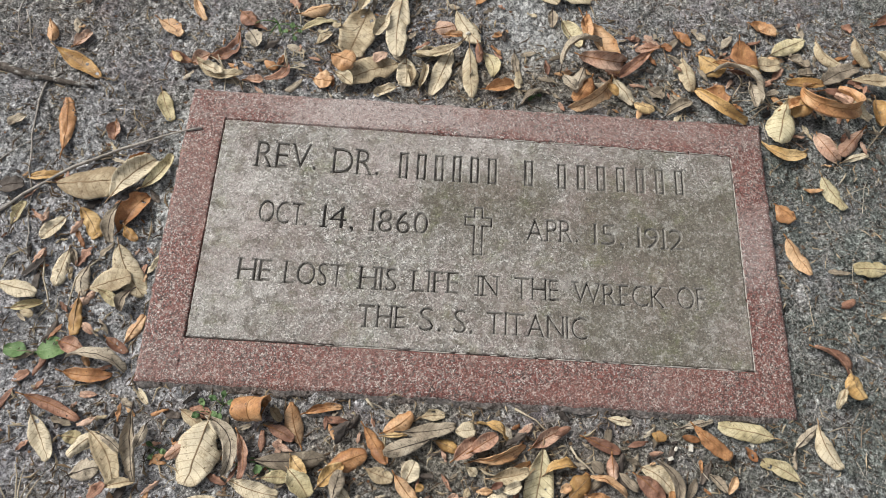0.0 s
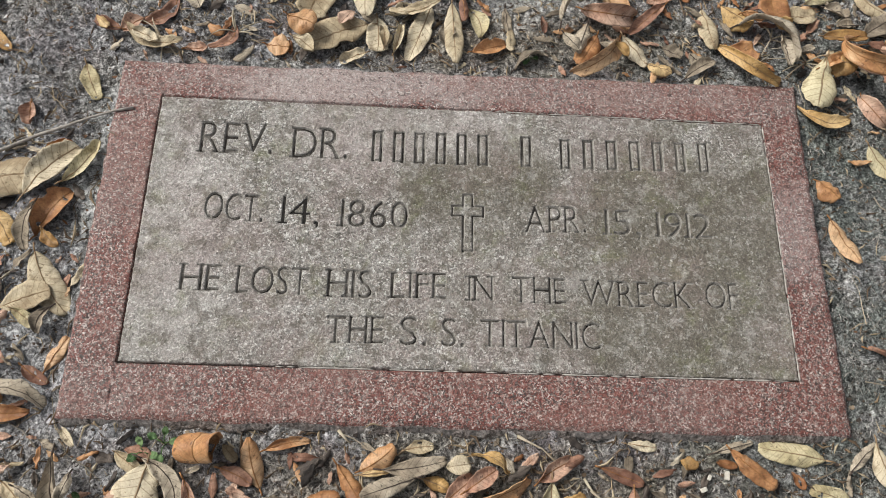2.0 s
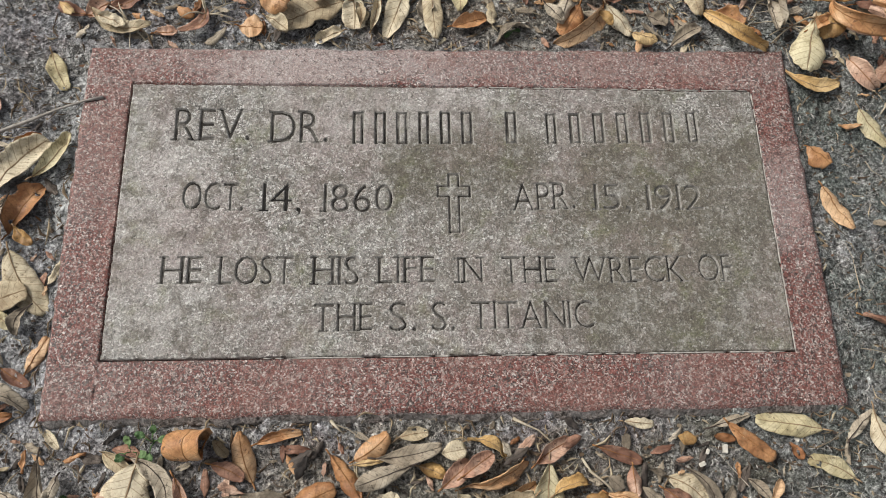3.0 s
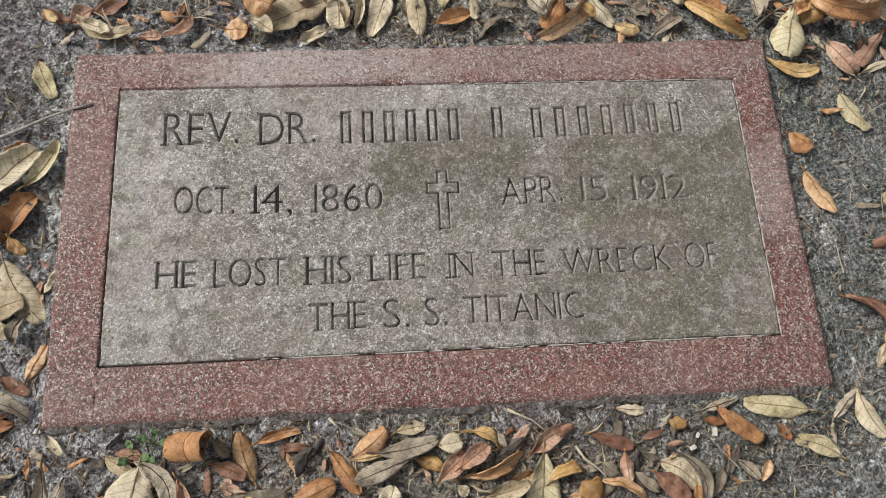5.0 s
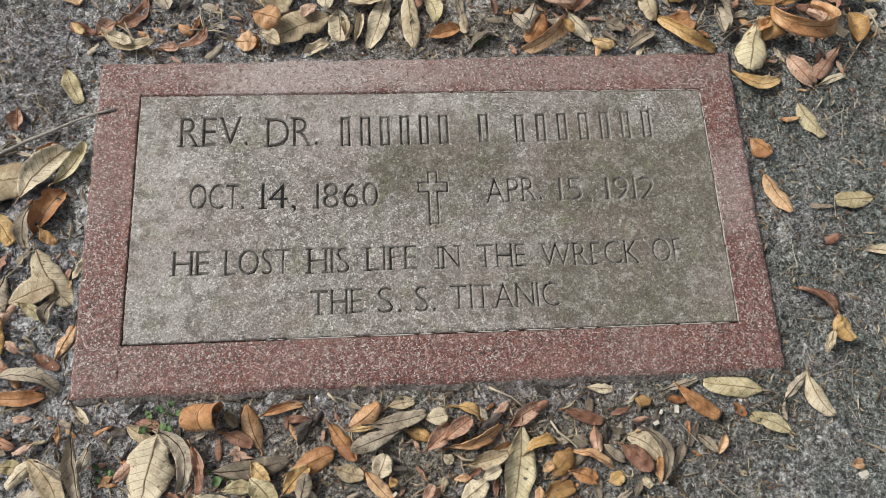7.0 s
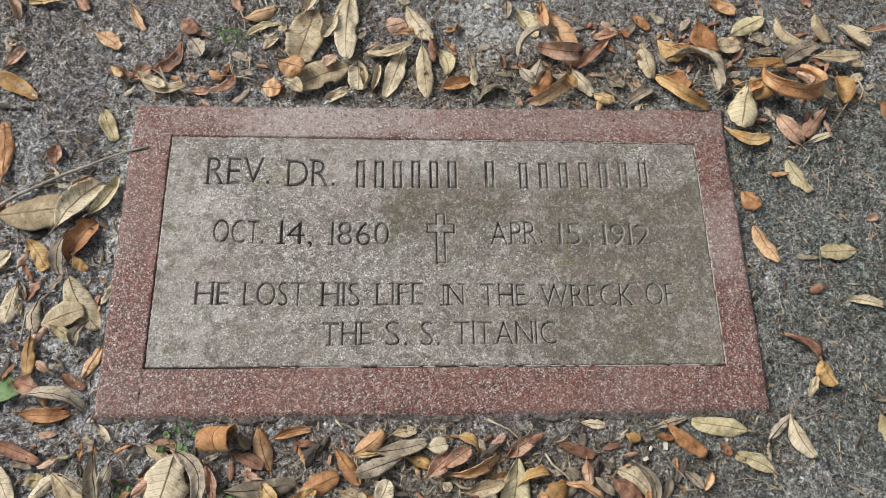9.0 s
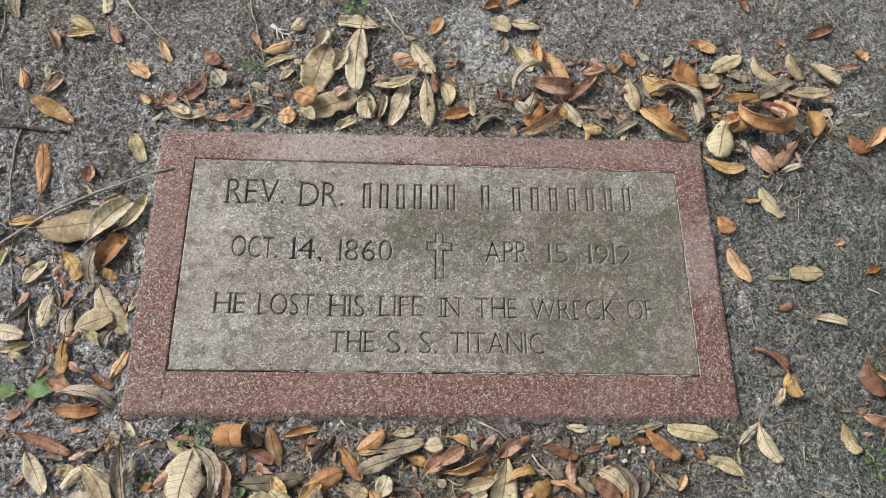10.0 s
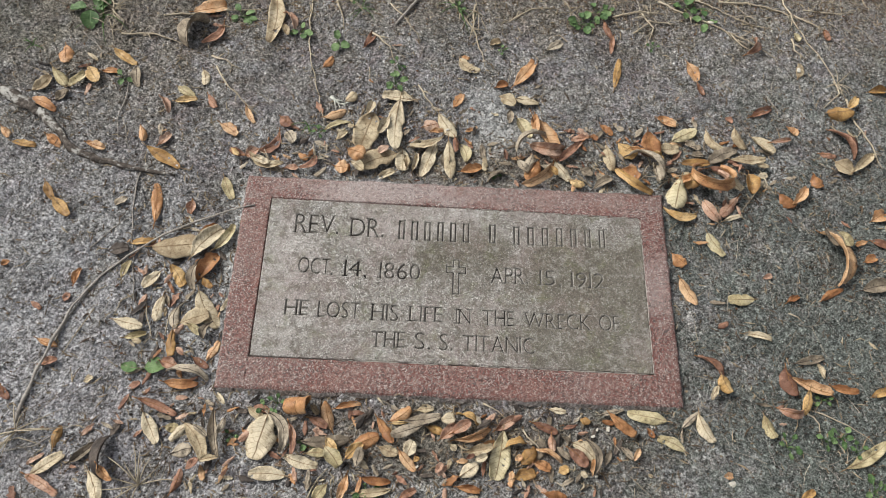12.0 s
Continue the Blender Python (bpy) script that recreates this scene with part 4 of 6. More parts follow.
leaf(0.060, 0.334, 26, 0.040, 0.013, "grey", 110, -40, 0.84)
leaf(0.037, 0.378, -82, 0.028, 0.010, "grey", 18, -6, 0.30, bow=-0.04)
leaf(0.231, 0.430, -43, 0.026, 0.015, "orange", 0, 3, 1.20, bow=-0.05)
leaf(0.188, 0.409, -168, 0.030, 0.012, "brown", 0, 3, 0.30, bow=-0.04)
leaf(0.209, 0.411, -30, 0.014, 0.012, "orange", -18, 2, 0.95, small=True)
leaf(0.195, 0.352, -31, 0.021, 0.018, "grey", -10, -6, 0.50)
leaf(0.218, 0.343, -35, 0.021, 0.014, "grey", -18, 5, -0.50, bow=-0.04)
leaf(0.231, 0.378, -83, 0.048, 0.019, "tan", 10, 3, -0.35)
leaf(0.219, 0.334, 32, 0.036, 0.017, "grey", 26, -4, 1.20, bow=0.05)
leaf(0.260, 0.390, -40, 0.035, 0.030, "ochre", 10, 4, -1.14)
leaf(0.275, 0.393, -7, 0.025, 0.013, "orange", 18, 2, -1.00, bow=0.05)
leaf(0.286, 0.363, -44, 0.077, 0.026, "grey", 130, -40, 0.92)
leaf(0.265, 0.338, -35, 0.080, 0.015, "ochre", 120, 40, 0.98)
leaf(0.263, 0.351, -37, 0.030, 0.033, "orange", 0, -2, 1.20)
leaf(0.298, 0.350, -81, 0.032, 0.017, "grey", 18, -8, 1.35)
leaf(0.295, 0.401, -77, 0.045, 0.031, "orange", -18, 5, 0.50, bow=-0.03)
leaf(0.301, 0.377, -30, 0.024, 0.020, "ochre", 10, 7, 1.20, bow=-0.04)
leaf(0.328, 0.450, -28, 0.032, 0.024, "orange", -18, -4, 1.35, bow=-0.04)
leaf(0.353, 0.428, 31, 0.051, 0.021, "olive", -18, 0, -0.35, bow=0.03)
leaf(0.328, 0.402, 9, 0.032, 0.024, "tan", -10, -8, 0.30, bow=-0.05)
leaf(0.366, 0.409, -23, 0.026, 0.019, "grey", 0, -8, 1.20)
leaf(0.401, 0.423, -58, 0.045, 0.020, "tan", 26, -6, -0.80, bow=-0.20)
leaf(0.440, 0.426, -66, 0.039, 0.022, "tan", 26, -8, -0.80, bow=-0.10)
leaf(0.480, 0.417, -43, 0.042, 0.027, "tan", 18, -6, 1.35, bow=-0.04)
leaf(0.447, 0.385, 4, 0.056, 0.017, "tan", 10, 0, 0.50, bow=-0.04)
leaf(0.406, 0.392, 31, 0.057, 0.022, "grey", 0, 0, 0.30, bow=0.04)
leaf(0.362, 0.373, 4, 0.045, 0.018, "ochre", 0, -6, 0.95)
leaf(0.372, 0.393, -170, 0.022, 0.014, "grey", 0, 7, 1.20, bow=-0.02)
leaf(0.381, 0.344, -4, 0.157, 0.020, "orange", 300, 60, 0.70)
leaf(0.382, 0.344, -4, 0.111, 0.017, "brown", 300, 60, 0.70)
leaf(0.348, 0.339, -25, 0.029, 0.028, "ochre", 10, 9, -0.99)
leaf(0.340, 0.340, 26, 0.028, 0.015, "orange", 18, 2, 1.35)
leaf(0.326, 0.317, -105, 0.051, 0.036, "olive", 0, 8, -0.96)
leaf(0.333, 0.287, -10, 0.053, 0.018, "ochre", 26, -5, 1.00, bow=-0.25)
leaf(0.380, 0.297, -57, 0.042, 0.020, "brown", 100, 40, 1.07)
leaf(0.408, 0.305, -132, 0.048, 0.020, "brown", -18, 3, -1.00)
leaf(0.413, 0.289, 20, 0.033, 0.008, "tan", 0, 8, -0.35, bow=0.03)
leaf(0.417, 0.338, -40, 0.031, 0.019, "tan", 10, 0, 0.95, bow=-0.06)
leaf(0.449, 0.349, -87, 0.036, 0.038, "ochre", -10, 5, 1.70, bow=0.02)
leaf(0.470, 0.364, 19, 0.018, 0.014, "tan", -18, 6, 0.95, small=True)
leaf(0.505, 0.425, 15, 0.039, 0.011, "brown", 26, 9, 1.20)
leaf(0.534, 0.449, -53, 0.020, 0.019, "orange", -10, -3, 1.35, bow=0.04)
leaf(0.502, 0.321, -38, 0.029, 0.025, "orange", 10, 2, -1.00, bow=-0.06)
leaf(0.487, 0.484, 28, 0.044, 0.018, "brown", 10, 9, 1.35)
leaf(0.431, 0.463, -51, 0.014, 0.015, "brown", -10, 4, 1.20, small=True)
leaf(0.328, 0.363, -159, 0.017, 0.012, "grey", -18, -0, 1.35, small=True)
leaf(0.468, 0.378, -3, 0.020, 0.012, "tan", 0, 5, -1.00, bow=0.05)
leaf(-0.428, 0.259, 98, 0.064, 0.016, "orange", 0, 5, -0.35, bow=-0.03)
leaf(-0.331, 0.291, -64, 0.041, 0.016, "olive", 18, -7, 0.50, bow=-0.03)
leaf(-0.378, 0.257, -85, 0.022, 0.018, "brown", 0, 3, 1.35)
leaf(-0.475, 0.257, -139, 0.020, 0.018, "grey", -18, 8, 1.20, small=True)
leaf(-0.464, 0.186, 13, 0.028, 0.019, "dark", 0, 3, 0.50, bow=0.03)
leaf(-0.435, 0.200, 8, 0.036, 0.011, "ochre", 26, -3, 0.50)
leaf(-0.386, 0.193, 6, 0.067, 0.039, "tan", -10, -6, -0.35)
leaf(-0.348, 0.221, 36, 0.031, 0.021, "orange", -10, -7, 1.70, bow=-0.02)
leaf(-0.344, 0.202, 53, 0.058, 0.028, "tan", 26, 6, 0.95, bow=0.05)
leaf(-0.322, 0.210, 60, 0.046, 0.019, "olive", -10, 3, 1.35, bow=-0.06)
leaf(-0.341, 0.166, 60, 0.046, 0.032, "orange", 26, -3, 1.20, bow=0.06)
leaf(-0.378, 0.151, -55, 0.037, 0.019, "ochre", -10, 5, -0.50, bow=0.05)
leaf(-0.358, 0.151, -91, 0.041, 0.016, "grey", -10, 3, 1.00, bow=-0.15)
leaf(-0.336, 0.141, -45, 0.021, 0.013, "ochre", 26, 8, 1.20, bow=-0.05)
leaf(-0.413, 0.143, -132, 0.030, 0.016, "tan", -10, -2, 0.50)
leaf(-0.449, 0.157, 72, 0.026, 0.013, "olive", 0, -1, 0.95, bow=0.04)
leaf(-0.395, 0.103, -95, 0.038, 0.016, "tan", -10, -6, -0.35, bow=-0.02)
leaf(-0.372, 0.092, -88, 0.032, 0.016, "grey", 0, 1, -0.80, bow=-0.15)
leaf(-0.386, 0.115, -63, 0.020, 0.009, "grey", 0, -2, 1.20, bow=0.05)
leaf(-0.329, 0.104, -56, 0.059, 0.025, "tan", 0, -6, -0.35, bow=-0.06)
leaf(-0.343, 0.092, 23, 0.038, 0.025, "tan", -18, -6, 0.30, bow=0.05)
leaf(-0.341, 0.074, -36, 0.024, 0.011, "olive", 10, 8, 0.30, bow=0.04)
leaf(-0.328, 0.073, -110, 0.023, 0.012, "grey", 10, -6, 1.00, bow=-0.20)
leaf(-0.429, 0.079, -12, 0.040, 0.017, "tan", 0, -9, -0.35)
leaf(-0.418, 0.065, 15, 0.030, 0.013, "olive", 26, 5, 1.35, bow=-0.03)
leaf(-0.413, 0.056, -9, 0.013, 0.010, "tan", 0, 2, -1.00, small=True)
leaf(-0.369, 0.056, -85, 0.037, 0.014, "ochre", -10, 9, -0.50, bow=-0.04)
leaf(-0.355, 0.045, -39, 0.014, 0.010, "brown", 18, -5, 0.95, small=True)
leaf(-0.314, 0.049, 66, 0.030, 0.012, "orange", 10, -1, -0.35)
leaf(-0.328, 0.032, -31, 0.026, 0.014, "brown", -10, -6, 1.35, bow=-0.03)
leaf(-0.368, 0.029, -18, 0.025, 0.021, "brown", 18, 2, 1.35, bow=0.03)
leaf(-0.341, 0.017, -10, 0.061, 0.018, "grey", 90, -40, 0.91)
leaf(-0.348, 0.003, 0, 0.043, 0.017, "orange", -10, -0, 1.20, bow=-0.05)
leaf(-0.407, 0.000, 36, 0.017, 0.012, "brown", -10, -6, 0.95, small=True)
leaf(-0.372, -0.027, -20, 0.054, 0.019, "brown", -10, 6, 1.70, bow=0.03)
leaf(-0.295, -0.013, -47, 0.018, 0.010, "tan", 18, -6, 1.35, small=True)
leaf(-0.376, -0.053, -59, 0.044, 0.017, "tan", -10, 3, 0.30)
leaf(-0.351, -0.051, -9, 0.020, 0.013, "olive", -18, 7, 0.30, bow=0.05)
leaf(-0.341, -0.057, -136, 0.029, 0.014, "tan", -18, -9, -1.00, bow=-0.05)
leaf(-0.318, -0.068, -56, 0.054, 0.021, "tan", 26, -8, 0.80, bow=0.10)
leaf(-0.298, -0.087, 13, 0.026, 0.011, "tan", 0, -5, 1.20, bow=0.04)
leaf(-0.313, -0.055, -35, 0.024, 0.009, "grey", 26, 8, 0.95, bow=0.06)
leaf(-0.294, -0.056, -78, 0.061, 0.022, "grey", -10, 8, 1.90, bow=-0.05)
leaf(-0.287, -0.048, -107, 0.021, 0.009, "grey", 26, -5, -0.50, bow=0.02)
leaf(-0.334, -0.077, 18, 0.025, 0.019, "grey", -18, -6, -0.35, bow=0.05)
leaf(-0.316, -0.094, 49, 0.018, 0.015, "brown", 18, -3, 1.20, small=True)
leaf(-0.247, -0.031, -33, 0.030, 0.013, "tan", 18, 2, 0.95)
leaf(-0.251, -0.053, -138, 0.038, 0.014, "brown", -10, -8, -1.00)
leaf(-0.238, -0.059, -103, 0.057, 0.040, "tan", 0, 2, -0.35)
leaf(-0.220, -0.052, -64, 0.055, 0.017, "grey", 18, -1, 1.00, bow=0.25)
leaf(-0.197, -0.019, 84, 0.060, 0.036, "orange", 325, -28, 0.20)
leaf(-0.159, -0.028, 108, 0.039, 0.020, "orange", 18, 8, -1.12, bow=0.05)
leaf(-0.133, -0.014, 12, 0.034, 0.011, "orange", 26, 2, 1.20, bow=0.05)
leaf(-0.169, -0.038, -24, 0.027, 0.012, "brown", 0, -6, 0.30, bow=0.04)
leaf(-0.175, -0.022, -45, 0.016, 0.013, "tan", 26, -5, 1.35, small=True)
leaf(-0.199, -0.060, -80, 0.039, 0.010, "brown", 0, 6, 0.80, bow=0.10)
leaf(-0.158, -0.061, 6, 0.062, 0.017, "grey", 0, 2, -0.35, bow=-0.04)
leaf(-0.150, -0.065, -45, 0.021, 0.015, "ochre", -18, 9, 0.95, bow=-0.06)
leaf(-0.168, -0.075, 2, 0.025, 0.012, "olive", -18, 7, -0.50, bow=0.05)
leaf(-0.146, -0.081, -50, 0.030, 0.025, "olive", 26, 1, 1.35, bow=0.05)
leaf(-0.109, -0.058, 23, 0.039, 0.023, "orange", 26, -2, -1.00)
leaf(-0.121, -0.071, 45, 0.028, 0.017, "ochre", 0, 0, 0.95, bow=0.03)
leaf(-0.115, -0.079, 79, 0.025, 0.014, "grey", -10, -8, -0.50)
leaf(-0.084, -0.044, -54, 0.039, 0.018, "orange", -10, -1, -1.19)
leaf(-0.065, -0.023, 36, 0.031, 0.020, "orange", 0, 0, -1.04, bow=-0.06)
leaf(-0.067, -0.034, 7, 0.024, 0.006, "ochre", 10, 1, -1.00)
leaf(-0.038, -0.029, 9, 0.049, 0.014, "grey", 18, 4, 0.50, bow=-0.04)
leaf(-0.034, -0.014, 8, 0.022, 0.012, "tan", 10, -2, 0.95, bow=0.03)
leaf(-0.057, -0.045, -161, 0.043, 0.015, "grey", 0, -7, -0.35)
leaf(-0.005, -0.027, 9, 0.019, 0.017, "tan", 26, -3, 0.50, small=True)
leaf(0.020, -0.025, -27, 0.035, 0.012, "ochre", 100, -40, 1.02)
leaf(-0.021, -0.041, -21, 0.022, 0.013, "ochre", 0, 7, -1.00, bow=0.03)
leaf(-0.003, -0.043, 39, 0.028, 0.020, "brown", 26, -2, 1.20)
leaf(0.012, -0.037, 34, 0.029, 0.018, "brown", 10, -4, 1.20)
leaf(0.027, -0.044, 19, 0.055, 0.014, "orange", 70, 40, 0.96)
leaf(0.045, -0.059, 33, 0.030, 0.021, "orange", 10, -1, 1.70)
leaf(0.036, -0.064, 13, 0.035, 0.019, "tan", 0, -1, 1.35, bow=-0.04)
leaf(0.062, -0.069, -100, 0.062, 0.028, "olive", 0, -6, 0.50, bow=0.03)
leaf(0.071, -0.028, 30, 0.034, 0.019, "brown", -10, 8, 1.35, bow=0.03)
leaf(0.084, -0.022, 28, 0.017, 0.010, "brown", 18, 0, -1.00, small=True)
leaf(0.083, -0.052, 17, 0.031, 0.014, "ochre", 100, -40, 0.96)
leaf(-0.079, -0.069, -18, 0.026, 0.014, "tan", -18, -1, 0.30, bow=-0.04)
leaf(-0.052, -0.065, 66, 0.022, 0.018, "tan", -18, 6, 0.30, bow=-0.04)
leaf(-0.054, -0.081, -49, 0.033, 0.015, "orange", 0, 6, -0.96, bow=-0.03)
leaf(-0.043, -0.078, 41, 0.009, 0.010, "ochre", -18, -8, 1.20, small=True)
leaf(0.003, -0.062, -38, 0.011, 0.012, "tan", -10, -0, 1.20, small=True)
leaf(0.024, -0.088, 34, 0.027, 0.018, "tan", -10, -5, -0.35)
leaf(0.038, -0.074, 25, 0.017, 0.017, "tan", -10, -5, 1.35, small=True)
leaf(0.024, -0.073, 24, 0.012, 0.009, "brown", 0, -4, 1.35, small=True)
leaf(0.099, -0.069, 45, 0.028, 0.022, "ochre", 26, 2, -1.02)
leaf(0.094, -0.091, 14, 0.029, 0.016, "ochre", -18, 7, 0.30, bow=0.05)
leaf(0.085, -0.072, 34, 0.011, 0.012, "orange", -18, 7, 1.20, small=True)
leaf(0.121, -0.033, -18, 0.036, 0.013, "brown", -18, -0, 0.95)
leaf(0.129, -0.052, -87, 0.022, 0.013, "brown", -10, 4, -1.00, bow=0.02)
leaf(0.125, -0.068, -22, 0.039, 0.012, "orange", 60, -40, 0.81)
leaf(0.116, -0.081, -23, 0.023, 0.018, "orange", 26, -1, 1.35, bow=0.04)
leaf(0.114, -0.053, -45, 0.014, 0.013, "grey", 18, -1, 0.95, small=True)
leaf(-0.014, -0.087, 58, 0.015, 0.014, "brown", 0, -2, 1.35, small=True)
leaf(0.138, -0.010, -7, 0.024, 0.009, "tan", 26, 6, -0.35)
leaf(0.173, -0.022, -17, 0.014, 0.011, "ochre", -10, 8, -0.35, small=True)
leaf(0.208, -0.009, 15, 0.035, 0.007, "grey", 10, 3, -0.35)
leaf(0.256, -0.013, 170, 0.053, 0.020, "olive", 18, 6, -0.50)
leaf(0.204, -0.022, -10, 0.017, 0.009, "orange", -18, 6, -1.00, small=True)
leaf(0.222, -0.026, -40, 0.042, 0.016, "orange", 26, -7, -0.50, bow=-0.03)
leaf(0.260, -0.033, -55, 0.016, 0.011, "orange", -10, 5, 1.35, small=True)
leaf(0.286, -0.045, 157, 0.039, 0.015, "olive", 18, -2, 0.30, bow=-0.06)
leaf(0.316, -0.014, 39, 0.035, 0.009, "grey", 10, -2, -0.35, bow=0.03)
leaf(0.334, -0.023, -66, 0.043, 0.018, "tan", 18, 7, -0.80, bow=-0.10)
leaf(0.227, -0.060, -47, 0.022, 0.011, "grey", -10, 6, 1.20, bow=0.06)
leaf(0.240, -0.061, 63, 0.018, 0.011, "orange", -10, -3, 1.20, small=True)
leaf(0.172, -0.061, -38, 0.039, 0.020, "tan", 26, 1, 0.80, bow=0.10)
leaf(0.180, -0.066, -74, 0.048, 0.013, "grey", 0, 1, 1.00, bow=0.28)
leaf(0.162, -0.069, -41, 0.032, 0.018, "brown", 0, -3, -0.50, bow=0.04)
leaf(0.148, -0.046, -18, 0.013, 0.008, "grey", 10, -4, 1.35, small=True)
leaf(0.143, -0.084, 28, 0.015, 0.013, "ochre", 26, -1, 0.50, small=True)
leaf(0.168, -0.089, -53, 0.010, 0.010, "tan", 10, -7, 0.95, small=True)
leaf(0.357, -0.083, 4, 0.013, 0.013, "orange", 18, -4, 1.20, small=True)
leaf(0.351, 0.055, -51, 0.051, 0.022, "brown", 100, -40, 0.87)
leaf(0.363, 0.033, -62, 0.026, 0.022, "ochre", -10, -2, -1.00, bow=-0.04)
leaf(0.347, 0.021, -120, 0.022, 0.010, "tan", 0, -2, 0.95)
leaf(0.257, -0.086, -31, 0.006, 0.007, "tan", 26, 3, 1.20, small=True)
leaf(-0.611, 0.506, -76, 0.034, 0.024, "orange", 26, 6, -0.50)
leaf(-0.521, 0.508, -35, 0.047, 0.017, "ochre", 0, -4, 0.95, bow=-0.04)
leaf(-0.633, 0.452, 54, 0.036, 0.021, "tan", 26, 4, 0.80, bow=-0.15)
leaf(-0.610, 0.464, -49, 0.043, 0.019, "olive", 0, -1, -1.00)
leaf(-0.583, 0.463, 60, 0.034, 0.020, "olive", 26, -7, 1.00, bow=-0.15)
leaf(-0.562, 0.472, -54, 0.037, 0.021, "ochre", -10, 4, 0.50)
leaf(-0.538, 0.482, -8, 0.029, 0.014, "orange", 0, 5, 1.20, bow=0.04)
leaf(-0.600, 0.432, 50, 0.025, 0.019, "grey", -10, -4, 0.95, bow=-0.05)
leaf(-0.623, 0.413, -25, 0.047, 0.018, "orange", 26, 4, 0.95, bow=0.06)
leaf(-0.497, 0.473, -76, 0.042, 0.017, "grey", 10, -2, 0.95, bow=-0.04)
leaf(-0.428, 0.565, 67, 0.075, 0.037, "grey", 150, -40, 1.05)
leaf(-0.395, 0.566, -122, 0.052, 0.017, "brown", 0, 1, 1.00, bow=0.20)
leaf(-0.409, 0.617, 18, 0.054, 0.031, "orange", 18, 4, 0.95, bow=-0.04)
leaf(-0.301, 0.606, -89, 0.108, 0.030, "tan", 0, -4, 0.80, bow=0.06)
leaf(-0.277, 0.601, -61, 0.043, 0.018, "brown", 90, -40, 0.97)
leaf(-0.282, 0.580, -68, 0.022, 0.016, "tan", -10, 1, 1.35)
leaf(-0.395, 0.481, -75, 0.030, 0.015, "tan", 10, 7, -0.50, bow=0.06)
leaf(-0.445, 0.424, -61, 0.039, 0.014, "brown", 60, -40, 1.08)
leaf(-0.417, 0.448, -31, 0.033, 0.018, "olive", 26, 6, 1.35, bow=-0.03)
leaf(-0.414, 0.432, 9, 0.033, 0.015, "ochre", 0, 3, 1.20)
leaf(-0.376, 0.435, -54, 0.029, 0.015, "brown", 0, 9, -1.00, bow=-0.03)
leaf(-0.469, 0.373, -70, 0.030, 0.014, "orange", 18, -3, -1.00, bow=0.03)
leaf(-0.435, 0.367, 59, 0.026, 0.018, "brown", 0, 1, 1.20, bow=-0.04)
leaf(-0.663, 0.360, -53, 0.025, 0.014, "orange", 18, -2, -1.00, bow=0.06)
leaf(-0.633, 0.344, -3, 0.034, 0.012, "ochre", 10, -4, 0.50)
leaf(-0.592, 0.350, -41, 0.032, 0.019, "orange", 18, 4, 1.35, bow=0.04)
leaf(-0.531, 0.347, -14, 0.029, 0.017, "orange", 0, 4, 1.20)
leaf(-0.432, 0.334, -33, 0.064, 0.021, "ochre", -10, -0, 0.95)
leaf(-0.209, 0.526, 59, 0.026, 0.014, "orange", 0, 8, -0.50, bow=-0.04)
leaf(-0.147, 0.577, 67, 0.033, 0.016, "brown", 10, -3, 0.95, bow=-0.05)
leaf(0.015, 0.536, -38, 0.041, 0.023, "tan", 10, -2, 0.80, bow=-0.20)
leaf(0.008, 0.554, -12, 0.014, 0.013, "orange", 0, 0, -1.00, small=True)
leaf(0.105, 0.530, 56, 0.064, 0.021, "orange", 26, -1, 0.50, bow=-0.04)
leaf(0.067, 0.500, 18, 0.022, 0.018, "orange", 26, 3, 1.20, bow=0.04)
leaf(0.155, 0.587, 35, 0.033, 0.016, "grey", 18, 8, 0.50)
leaf(0.057, 0.585, 30, 0.020, 0.017, "tan", 26, 3, 1.20, small=True)
leaf(0.247, 0.630, -71, 0.040, 0.013, "brown", 26, 9, -1.00, bow=-0.04)
leaf(0.250, 0.597, -100, 0.036, 0.012, "brown", -10, 1, 1.20, bow=-0.04)
leaf(0.256, 0.542, 77, 0.065, 0.013, "ochre", 18, 5, -0.35)
leaf(0.383, 0.553, -69, 0.039, 0.020, "orange", -10, 7, 0.50, bow=0.05)
leaf(0.390, 0.518, -73, 0.024, 0.013, "brown", -18, -8, 0.95, bow=-0.04)
leaf(0.492, 0.614, 56, 0.046, 0.020, "brown", 110, 40, 0.98)
leaf(0.565, 0.570, 71, 0.034, 0.015, "tan", 18, 4, 0.30, bow=-0.05)
leaf(0.623, 0.647, -77, 0.022, 0.017, "brown", -10, 8, 1.35, bow=-0.04)
leaf(0.575, 0.643, -66, 0.017, 0.021, "olive", -10, -8, 1.35, small=True)
leaf(0.617, 0.490, 9, 0.045, 0.034, "ochre", 10, -0, -1.20)
leaf(0.643, 0.512, 49, 0.030, 0.016, "ochre", 18, -4, 0.95, bow=-0.05)
leaf(0.697, 0.544, 10, 0.036, 0.021, "ochre", 18, 9, 1.35, bow=0.03)
leaf(0.613, 0.429, -66, 0.066, 0.033, "brown", 80, -40, 1.03)
leaf(0.581, 0.408, -6, 0.027, 0.014, "brown", 18, -1, -1.00)
leaf(0.606, 0.387, -38, 0.033, 0.030, "tan", 18, -0, 0.50, bow=-0.02)
leaf(0.636, 0.398, 42, 0.054, 0.020, "tan", -18, 0, 1.35)
leaf(0.554, 0.358, -67, 0.025, 0.026, "orange", 18, -3, -1.00, bow=-0.03)
leaf(0.520, 0.330, 49, 0.041, 0.019, "orange", -10, 1, 1.20, bow=-0.05)
leaf(0.324, 0.213, -45, 0.025, 0.025, "orange", 26, -1, -1.00)
